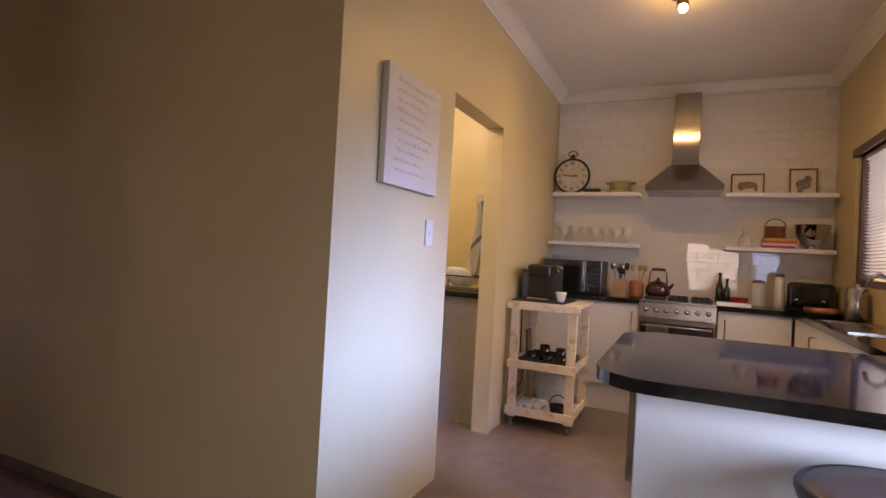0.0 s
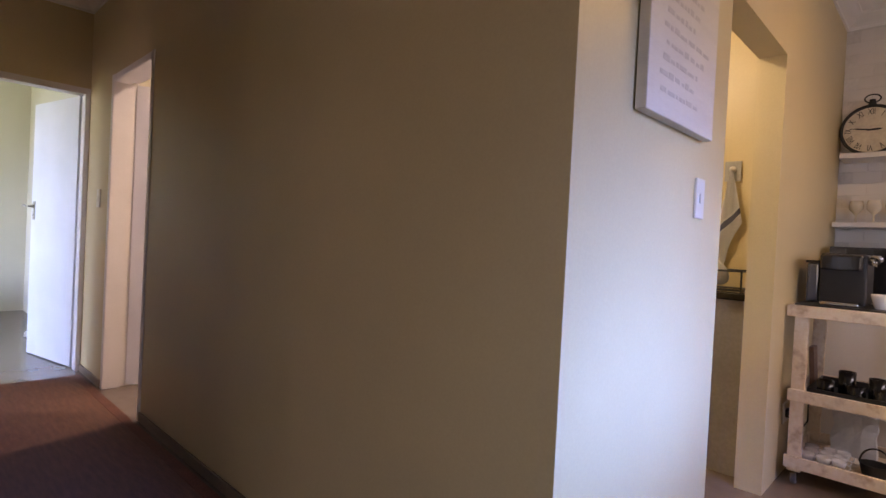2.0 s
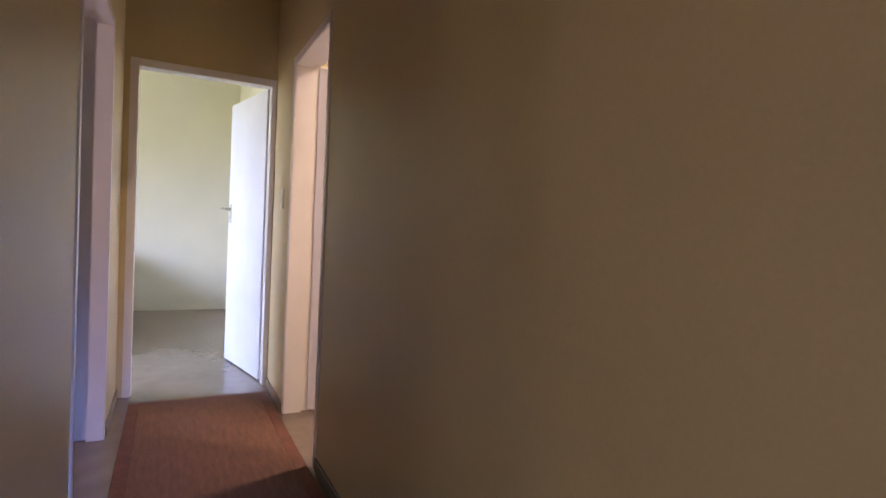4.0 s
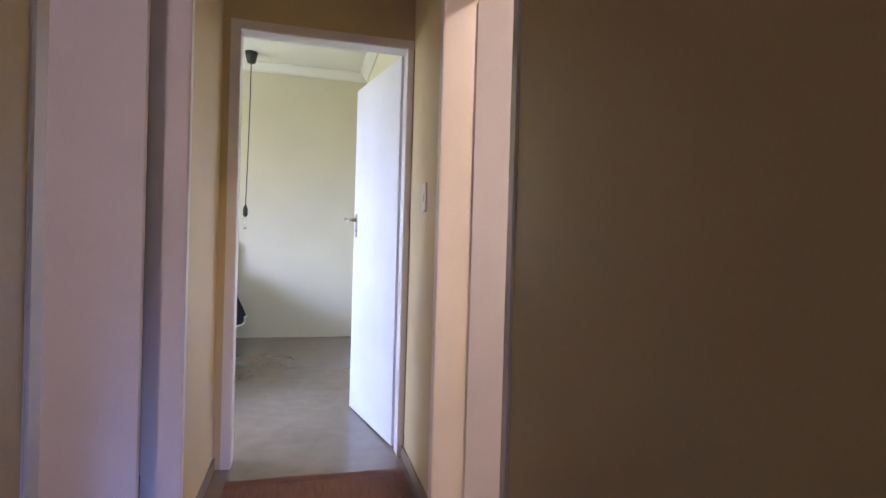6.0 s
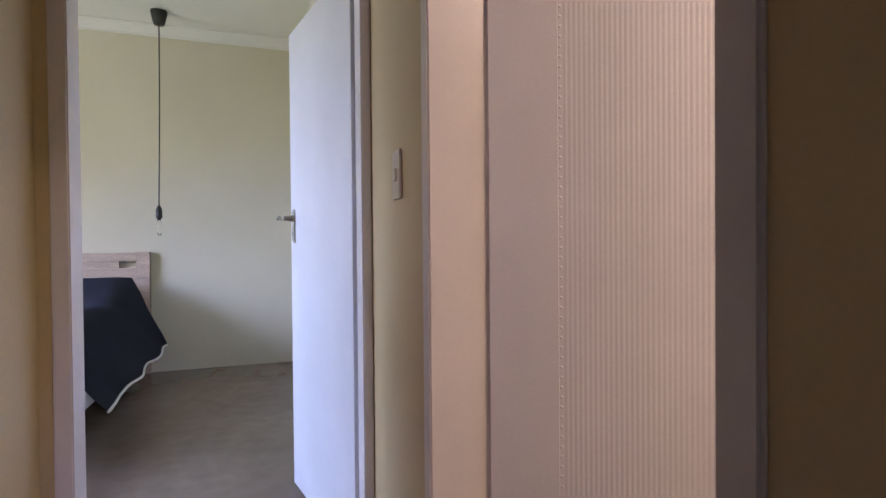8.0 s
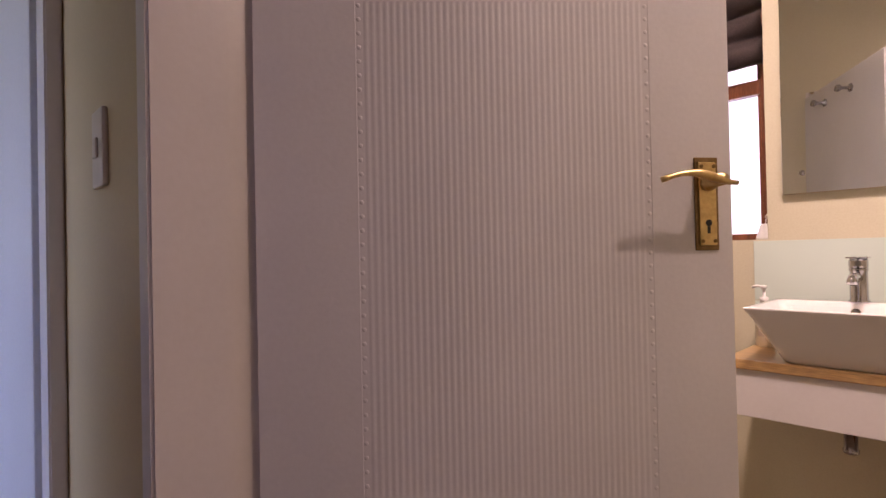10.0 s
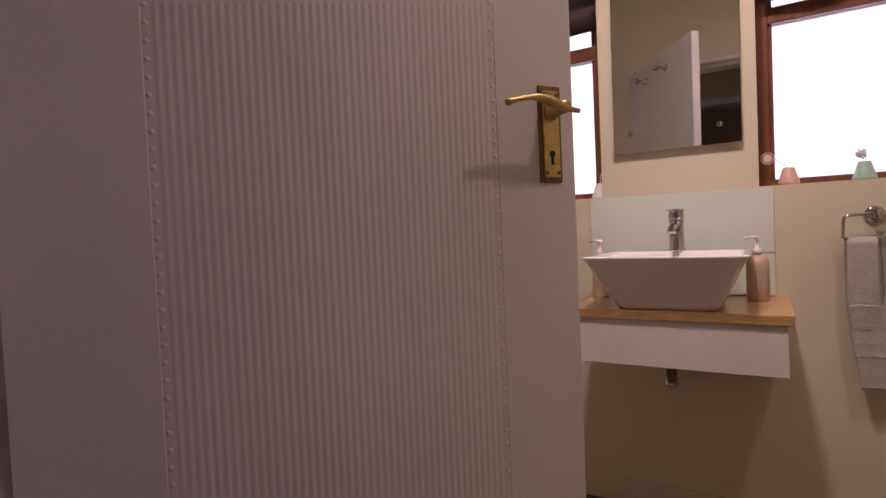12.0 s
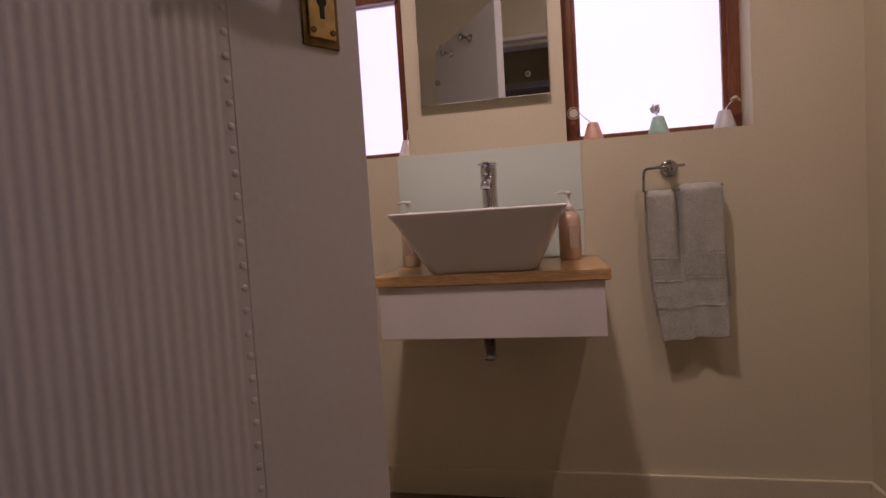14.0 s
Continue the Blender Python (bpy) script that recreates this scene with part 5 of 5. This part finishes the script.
dish = simple("copper_dish", "wide copper serving dish beside the sink", "dish", 2.13, 4.80, 0.90, [(0, 0), (0.09, 0), (0.12, 0.02), (0.125, 0.05), (0.118, 0.05), (0.11, 0.022), (0.08, 0.008), (0, 0.008)], COPPER, 30)
sink = thing("kitchen_sink", "stainless steel inset sink in dark worktop", "sink", Matrix.Translation((2.14, 4.1, 0.90)))
bm = bmesh.new()
for d in ((-0.13, 0.13, -0.33, -0.30), (-0.13, 0.13, 0.30, 0.33), (-0.13, -0.10, -0.30, 0.30), (0.10, 0.13, -0.30, 0.30)):
    box(bm, *d, 0.001, 0.006)
part("rim", bm, STEEL, sink)
boxpart("basin_floor", (-0.10, 0.10, -0.30, 0.30, 0.0005, 0.003), STEEL, sink)
can = simple("steel_canister", "brushed steel canister under the window", "canister", 2.24, 4.62, 0.90, [(0, 0), (0.055, 0), (0.058, 0.004), (0.058, 0.19), (0.05, 0.2), (0.012, 0.205), (0.012, 0.225), (0, 0.228)], STEEL)
tap2 = thing("kitchen_tap", "chrome swan-neck kitchen tap", "tap", Matrix.Translation((2.275, 4.1, 0.90)))
bm = bmesh.new()
tube(bm, [(0, 0, 0), (0, 0, 0.22), (-0.02, 0, 0.27), (-0.06, 0, 0.29), (-0.1, 0, 0.27), (-0.115, 0, 0.22)], 0.012, 12)
part("neck", bm, CHROME, tap2, smooth=True)

# window with a venetian blind
win3 = thing("window_3", "kitchen window in a dark wooden frame", "window", kind="structure")
DARKWOOD = mat("dark_stained_window_wood", (0.10, 0.055, 0.045), 0.4, vary=0.2, grain=0.08, stretch=(6, 1, 6))
for d in ((RX - 0.02, RX + 0.03, KW[0] - 0.04, KW[1] + 0.04, KW[3], KW[3] + 0.05), (RX + 0.02, RX + 0.08, KW[1] - 0.045, KW[1], KW[2], KW[3]), (RX + 0.02, RX + 0.08, KW[0], KW[0] + 0.045, KW[2], KW[3]), (RX + 0.02, RX + 0.08, KW[0] + 0.045, KW[1] - 0.045, KW[2], KW[2] + 0.045), (RX + 0.09, RX + 0.12, 4.0, 4.05, KW[2] + 0.045, KW[3])):
    boxpart("frame_bar", d, DARKWOOD, win3, bevel=0.003)
p = boxpart("pane", (RX + 0.13, RX + 0.134, KW[0], KW[1], KW[2], KW[3]), CLEARGLASS, win3)
p.visible_shadow = False
blind = thing("venetian_blind", "white venetian blind with tilted slats", "blind")
boxpart("head_box", (RX + 0.03, RX + 0.07, KW[0] + 0.05, KW[1] - 0.05, KW[3] - 0.03, KW[3] - 0.002), WHITEPLASTIC, blind)
bm = bmesh.new()
box(bm, -0.0125, 0.0125, KW[0] + 0.055, KW[1] - 0.055, -0.0006, 0.0006)
slat = part("slat", bm, WHITEPLASTIC, blind)
slat.matrix_local = pose(RX + 0.05, 0, KW[2] + 0.07, 0, 28)
for k in range(1, 36):
    c = new("slat", slat.data)
    c.parent = blind
    c.matrix_local = pose(RX + 0.05, 0, KW[2] + 0.07 + k * 0.0218, 0, 28)
boxes("kitchen_backdrop", [(3.9, 3.91, 2.96, 6.5, 0.0, 3.2)], OUTGLOW, "bright yard light outside the kitchen window", "backdrop")
boxes("living_backdrop", [(1.0, 2.8, -4.9, -4.89, 0.3, 2.2)], OUTGLOW, "bright daylight outside the living room window", "backdrop")
win4 = thing("window_4", "many-paned living room window", "window", kind="structure")
for k in range(5):
    boxpart("glazing_bar", (1.3 + k * 0.29, 1.34 + k * 0.29, -4.34, -4.30, 0.65, 1.75), DARKWOOD, win4)
for k in range(5):
    boxpart("glazing_bar", (1.3, 2.5, -4.33, -4.31, 0.65 + k * 0.265, 0.69 + k * 0.265), DARKWOOD, win4)

# ceiling light
cl = thing("ceiling_light", "brass ceiling spotlight with a lit bulb", "lamp", Matrix.Translation((1.206, 3.9, H)))
bm = bmesh.new()
lathe(bm, [(0, 0), (0.07, 0), (0.07, -0.008), (0.055, -0.025), (0.03, -0.035), (0, -0.037)], seg=28)
part("base", bm, BRASSDARK, cl, smooth=True)
bm = bmesh.new()
lathe(bm, [(0.02, -0.03), (0.026, -0.035), (0.036, -0.075), (0.034, -0.075), (0.022, -0.037), (0.016, -0.034)], Matrix.Translation((0.008, 0, 0)), seg=22)
part("shade", bm, BRASSDARK, cl, smooth=True)
bm = bmesh.new()
lathe(bm, [(0, -0.05), (0.018, -0.06), (0.026, -0.085), (0.018, -0.105), (0, -0.112)], Matrix.Translation((0.012, 0, 0)), seg=20)
bl = part("bulb", bm, glow("lit_bulb", (1.0, 0.86, 0.5), 14.0), cl, "glowing bulb", smooth=True)
bl.visible_shadow = False

# ---- trolley ----
cart = thing("kitchen_trolley", "whitewashed pallet-wood trolley on castors", "trolley")
PALLET = mat("whitewashed_pallet_wood", (0.76, 0.65, 0.51), 0.75, vary=0.16, scale=17, grain=0.06, fine=60, bump=0.2, stretch=(1, 1, 1), second=(0.46, 0.33, 0.22), spread=0.22, centre=0.38)
CX0, CX1, CY0, CY1 = 0.20, 0.672, 4.26, 4.80
for lx in (CX0 + 0.01, CX1 - 0.068):
    for ly in (CY0 + 0.01, CY1 - 0.04):
        boxpart("leg", (lx, lx + 0.058, ly, ly + 0.03, 0.065, 0.812), PALLET, cart, bevel=0.003)
for (y0, y1) in ((CY0 - 0.008, CY0 + 0.01), (CY1 - 0.01, CY1 + 0.008)):
    for z0, z1 in ((0.812, 0.866), (0.405, 0.462), (0.082, 0.14)):
        boxpart("rail", (CX0 - (0.02 if z0 > 0.7 else 0), CX1 + (0.01 if z0 > 0.7 else 0), y0, y1, z0, z1), PALLET, cart, bevel=0.003)
for x0 in (CX0 + 0.011, CX1 - 0.027):
    for z0, z1 in ((0.405, 0.462), (0.082, 0.14)):
        boxpart("side_rail", (x0, x0 + 0.016, CY0 + 0.042, CY1 - 0.042, z0, z1), PALLET, cart, bevel=0.002)
for k in range(5):
    y0 = CY0 + 0.012 + k * (CY1 - CY0 - 0.024) / 5
    boxpart("top_board", (CX0 - 0.02, CX1 + 0.01, y0, y0 + 0.098, 0.848, 0.868), PALLET, cart, bevel=0.002)
for zz in (0.405, 0.085):
    for k in range(4):
        y0 = CY0 + 0.045 + k * 0.115
        boxpart("shelf_slat", (CX0 + 0.03, CX1 - 0.03, y0, y0 + 0.1, zz, zz + 0.014), PALLET, cart, bevel=0.002)
for cx in (CX0 + 0.04, CX1 - 0.04):
    for cy in (CY0 + 0.025, CY1 - 0.025):
        bm = bmesh.new()
        lathe(bm, [(0, -0.011), (0.02, -0.011), (0.024, -0.007), (0.024, 0.007), (0.02, 0.011), (0, 0.011)], pose(cx, cy + 0.008, 0.0245, 0, 90), 18)
        wh = part("castor_wheel", bm, mat("grey_castor_rubber", (0.22, 0.21, 0.20), 0.5), cart, "grey rubber castor")
        bm = bmesh.new()
        box(bm, cx - 0.016, cx - 0.013, cy - 0.01, cy + 0.015, 0.02, 0.06)
        box(bm, cx + 0.013, cx + 0.016, cy - 0.01, cy + 0.015, 0.02, 0.06)
        box(bm, cx - 0.016, cx + 0.016, cy - 0.015, cy + 0.015, 0.058, 0.065)
        part("castor_fork", bm, CHROME, wh, "chrome castor fork")
mat1 = thing("serving_tray", "dark tray lying on the trolley", "tray")
boxpart("tray_base", (CX0 + 0.005, CX1 - 0.1, CY0 + 0.015, CY1 - 0.08, 0.868, 0.876), BLACK, mat1, bevel=0.003)
cof = thing("coffee_machine", "black capsule coffee machine with chrome spout", "coffee machine", Matrix.Translation((0.27, 4.40, 0.876)))
bm = bmesh.new()
box(bm, 0.0, 0.19, 0.05, 0.33, 0.0, 0.25, bevel=0.014, seg=3)
part("body", bm, BLACK, cof)
bm = bmesh.new()
box(bm, 0.012, 0.178, -0.04, 0.05, 0.17, 0.245, bevel=0.012, seg=3)
part("brew_head", bm, BLACKGLOSS, cof)
bm = bmesh.new()
box(bm, 0.02, 0.17, -0.05, 0.05, 0.0, 0.018, bevel=0.004, seg=2)
part("drip_tray", bm, STEEL, cof)
bm = bmesh.new()
tube(bm, [(0.205, 0.06, 0.235), (0.23, 0.04, 0.235), (0.235, 0.03, 0.225)], 0.014, 12)
tube(bm, [(0.19, 0.08, 0.22), (0.22, 0.05, 0.215)], 0.02, 12)
part("chrome_spout", bm, CHROME, cof, smooth=True)
bm = bmesh.new()
box(bm, -0.058, -0.004, 0.08, 0.30, 0.0, 0.2, bevel=0.012, seg=3)
part("water_tank", bm, mat("smoky_blue_tank", (0.06, 0.07, 0.10), 0.12, vary=0.05, coat=0.5, grain=0, bump=0), cof, "smoky water tank")
boxpart("tank_lid", (-0.064, -0.002, 0.075, 0.305, 0.2, 0.212), BLACK, cof, bevel=0.003)
simple("white_cup", "small white cup beside the coffee machine", "cup", 0.52, 4.40, 0.876, [(0, 0), (0.022, 0), (0.026, 0.006), (0.04, 0.06), (0.041, 0.068), (0.037, 0.068), (0.034, 0.058), (0.02, 0.01), (0, 0.009)], CERAMIC)
tr2 = thing("dark_crate", "low black tray on the middle shelf", "tray", Matrix.Translation((0.436, 4.5, 0.419)))
for d in ((-0.165, 0.165, -0.20, 0.20, 0, 0.006), (-0.165, 0.165, -0.20, -0.193, 0, 0.055), (-0.165, 0.165, 0.193, 0.2, 0, 0.055), (-0.165, -0.158, -0.193, 0.193, 0, 0.055), (0.158, 0.165, -0.193, 0.193, 0, 0.055)):
    boxpart("tray_side", d, BLACK, tr2)
for x, y, h in ((0.33, 4.40, 0.08), (0.40, 4.52, 0.12), (0.45, 4.40, 0.075), (0.52, 4.50, 0.11), (0.55, 4.38, 0.08)):
    simple("black_mug", "black glazed mug standing in the tray", "mug", x, y, 0.426, [(0, 0), (0.03, 0), (0.035, 0.006), (0.036, h), (0.032, h), (0.03, 0.01), (0, 0.01)], BLACKGLOSS, 20, "black mugs")
rnd = random.Random(3)
for k in range(9):
    x, y = 0.285 + (k % 3) * 0.062 + rnd.uniform(-0.008, 0.008), 4.345 + (k // 3) * 0.075
    c = simple("espresso_cup", "white cup with a dark rim on the bottom shelf", "cup", x, y, 0.0995, [(0, 0), (0.018, 0), (0.028, 0.03), (0.031, 0.05), (0.028, 0.05), (0.02, 0.012), (0, 0.01)], CERAMIC, 18, "cups on the bottom shelf")
    bm = bmesh.new()
    tube(bm, [(0.028, 0, 0.04), (0.045, 0, 0.036), (0.042, 0, 0.018), (0.025, 0, 0.016)], 0.003, 6)
    part("handle", bm, CERAMIC, c, smooth=True)
bsk = thing("wire_basket", "black wire basket with an arched handle", "basket", Matrix.Translation((0.535, 4.42, 0.0995)))
bm = bmesh.new()
lathe(bm, [(0, 0), (0.05, 0), (0.062, 0.055), (0.058, 0.055), (0.047, 0.006), (0, 0.006)], seg=22)
part("bowl", bm, BLACK, bsk)
bm = bmesh.new()
tube(bm, [(0.06 * math.cos(t * math.pi / 14), 0, 0.05 + 0.075 * math.sin(t * math.pi / 14)) for t in range(15)], 0.004, 8)
part("handle", bm, BLACK, bsk, smooth=True)
bag = thing("paper_bag", "crumpled white bag standing behind the cups", "bag", Matrix.Translation((0.43, 4.66, 0.0995)))
bm = bmesh.new()
box(bm, -0.09, 0.09, -0.035, 0.035, 0, 0.22)
bmesh.ops.subdivide_edges(bm, edges=bm.edges[:], cuts=5, use_grid_fill=True)
for v in bm.verts:
    n = noise.noise_vector(v.co * 18)
    v.co += Vector((n.x, n.y, n.z * (v.co.z > 0.02))) * 0.014
part("bag_body", bm, mat("white_crumpled_paper", (0.66, 0.68, 0.72), 0.7, vary=0.06), bag)

board = thing("chopping_board", "brown wooden board standing on the middle shelf", "board", pose(0.262, 4.67, 0.420, 0, -4))
bm = bmesh.new()
box(bm, -0.03, -0.008, -0.05, 0.05, 0, 0.21, bevel=0.004, seg=2)
part("wood", bm, mat("reddish_brown_board", (0.22, 0.12, 0.08), 0.5, vary=0.15, scale=6, grain=0.1, stretch=(6, 6, 1)), board)
flex = thing("power_cable", "black power cable looping down to a wall socket", "cable")
bm = bmesh.new()
tube(bm, [(0.235, 4.56, 0.885), (0.19, 4.60, 0.80), (0.188, 4.62, 0.52), (0.215, 4.55, 0.43), (0.255, 4.47, 0.36), (0.262, 4.43, 0.28), (0.235, 4.40, 0.23), (0.20, 4.385, 0.26), (0.19, 4.375, 0.30)], 0.004, 8)
part("cord", bm, BLACK, flex, smooth=True)
bm = bmesh.new()
box(bm, 0.178, 0.205, 4.352, 4.394, 0.292, 0.336, bevel=0.006, seg=2)
part("plug", bm, BLACK, flex, "black plug")
sock = thing("wall_socket", "ivory socket plate low on the kitchen wall", "socket", pose(KX, 4.373, 0.314, 0, 0, 90))
bm = bmesh.new()
box(bm, -0.055, 0.055, -0.009, 0.0, -0.05, 0.05, bevel=0.004, seg=2)
part("cover_plate", bm, IVORY, sock)

# bar stool
stool = thing("bar_stool", "round bar stool with a dark brown padded seat", "stool", Matrix.Translation((1.685, 1.875, 0)))
SEATM = mat("brown_leather_seat", (0.10, 0.045, 0.028), 0.4, vary=0.15, scale=9, fine=120, grain=0.06, bump=0.15)
bm = bmesh.new()
lathe(bm, [(0, 0.745), (0.16, 0.745), (0.178, 0.755), (0.178, 0.77), (0.165, 0.782), (0.12, 0.776), (0, 0.772)], seg=40)
part("seat", bm, SEATM, stool, smooth=True)
bm = bmesh.new()
tube(bm, [(0.172 * math.cos(t * math.pi / 24), 0.172 * math.sin(t * math.pi / 24), 0.772) for t in range(49)], 0.011, 10)
part("seat_rim", bm, BLACK, stool, "dark rolled seat rim", smooth=True)
for k in range(4):
    a = radians(45 + 90 * k)
    bm = bmesh.new()
    tube(bm, [(0.12 * math.cos(a), 0.12 * math.sin(a), 0.75), (0.2 * math.cos(a), 0.2 * math.sin(a), 0.0)], 0.014, 10)
    part("leg", bm, BLACK, stool, smooth=True)
bm = bmesh.new()
tube(bm, [(0.172 * math.cos(t * math.pi / 24), 0.172 * math.sin(t * math.pi / 24), 0.26) for t in range(49)], 0.008, 8)
part("foot_ring", bm, BLACK, stool, smooth=True)

# ---- scullery seen through the doorway ----
sc = thing("scullery_counter", "grey counter unit with a dark granite top", "counter")
boxpart("front_panel", (BR + 0.125, KX1 - 0.01, 4.13, 4.74, 0.0, 0.87), mat("taupe_counter_board", (0.30, 0.27, 0.24), 0.5), sc)
boxpart("top", (BR + 0.125, KX1 - 0.003, 4.10, 4.757, 0.87, 0.905), GRANITE, sc, "dark granite top", bevel=0.005)
rack = thing("dish_rack", "black wire dish rack on the scullery counter", "dish rack", Matrix.Translation((-0.2, 4.35, 0.905)))
for z in (0.0, 0.10):
    bm = bmesh.new()
    tube(bm, [(-0.18, -0.13, z + 0.006), (0.18, -0.13, z + 0.006), (0.18, 0.13, z + 0.006), (-0.18, 0.13, z + 0.006), (-0.18, -0.13, z + 0.006)], 0.005, 8)
    part("hoop", bm, BLACK, rack)
for x in (-0.18, 0.18):
    for y in (-0.13, 0.13):
        boxpart("post", (x - 0.004, x + 0.004, y - 0.004, y + 0.004, 0.0, 0.11), BLACK, rack)
for k in range(3):
    pl = thing("plate", "white plate standing in the dish rack", "plate", pose(-0.26 + k * 0.04, 4.30, 0.995, 0, 60, 70), group="plates in the rack")
    bm = bmesh.new()
    lathe(bm, [(0, 0), (0.05, 0), (0.08, 0.01), (0.083, 0.013), (0.05, 0.005), (0, 0.004)], seg=28)
    part("disc", bm, CERAMIC, pl, smooth=True)
hook = thing("hook_board", "small grey board with a white hook", "hook board", Matrix.Translation((-0.235, 4.755, 1.60)))
boxpart("board", (-0.045, 0.045, -0.014, 0.0, -0.06, 0.06), mat("grey_weathered_board", (0.42, 0.40, 0.36), 0.7), hook, bevel=0.002)
bm = bmesh.new()
lathe(bm, [(0, 0), (0.02, 0), (0.018, 0.012), (0.008, 0.02), (0.012, 0.034), (0, 0.038)], Matrix.Translation((0, -0.014, 0.01)) @ pose(0, 0, 0, 90), 16)
part("hook", bm, WHITEPLASTIC, hook, "white hook", smooth=True)
tt = thing("tea_towel", "white tea towel with a blue-grey stripe", "towel", Matrix.Translation((-0.235, 4.72, 1.595)))
CLOTH = mat("white_linen", (0.72, 0.70, 0.68), 0.9, vary=0.05, fine=300, bump=0.3)
STRIPE = mat("slate_linen_stripe", (0.22, 0.22, 0.29), 0.9, vary=0.1, fine=300, bump=0.3)


def cloth_strip(name, v0, v1, material, parent, label=""):
    bm = bmesh.new()
    grid = []
    for j in range(13):
        v = v0 + (v1 - v0) * j / 12
        wid = 0.012 + 0.075 * min(1, v / 0.75) * (1 if v < 0.75 else 1 - 0.75 * (v - 0.75) / 0.25)
        row = [bm.verts.new((-0.01 * v + wid * u * 0.95, -0.012 * math.cos(u * 5 + v * 3), -0.53 * v + 0.12 * u * v * (v > 0.1))) for u in (-1, -0.66, -0.33, 0, 0.33, 0.66, 1)]
        grid.append(row)
    for a, b in zip(grid, grid[1:]):
        for k in range(6):
            bm.faces.new((a[k], a[k + 1], b[k + 1], b[k]))
    bmesh.ops.solidify(bm, geom=bm.faces[:], thickness=0.004)
    return part(name, bm, material, parent, label, smooth=True)


cloth_strip("cloth", 0.0, 0.53, CLOTH, tt)
cloth_strip("stripe", 0.53, 0.61, STRIPE, tt, "slate blue stripe")
cloth_strip("cloth", 0.61, 1.0, CLOTH, tt)

# ---- wall tiles, last ----
tiles = thing("wall_tiles", "glossy white brick-bond tiles over the worktop", "tiles", kind="structure")
GROUT = mat("pale_grout", (0.70, 0.66, 0.61), 0.7)
boxpart("grout_bed", (KX + 0.002, RX - 0.002, BY - 0.0062, BY - 0.002, TILE_Z0, TILE_Z1), GROUT, tiles)
TILE = mat("glossy_white_tile", (0.72, 0.68, 0.63), 0.03, vary=0.02, scale=2, grain=0.0, bump=0.0, coat=0.3, island=0.03)
bm = bmesh.new()
tw, th = 0.1503, 0.0755
box(bm, -tw / 2, tw / 2, -0.003, 0, -th / 2, th / 2)
es = [e for e in bm.edges if all(v.co.y < -0.002 for v in e.verts)]
bmesh.ops.bevel(bm, geom=es, offset=0.0012, segments=1, affect="EDGES")
tile = part("tile", bm, TILE, tiles)
rnd = random.Random(11)
first = True
for r in range(22):
    z = TILE_Z0 + th / 2 + 0.003 + r * 0.077
    x = KX + 0.078 + (0.076 if r % 2 else 0)
    while x + tw / 2 < RX - 0.003:
        t = tile if first else new("tile", tile.data)
        first = False
        t.parent = tiles
        t.matrix_local = pose(x, BY - 0.0063, z, rnd.uniform(-0.3, 0.3), 0, rnd.uniform(-0.25, 0.25))
        x += 0.152
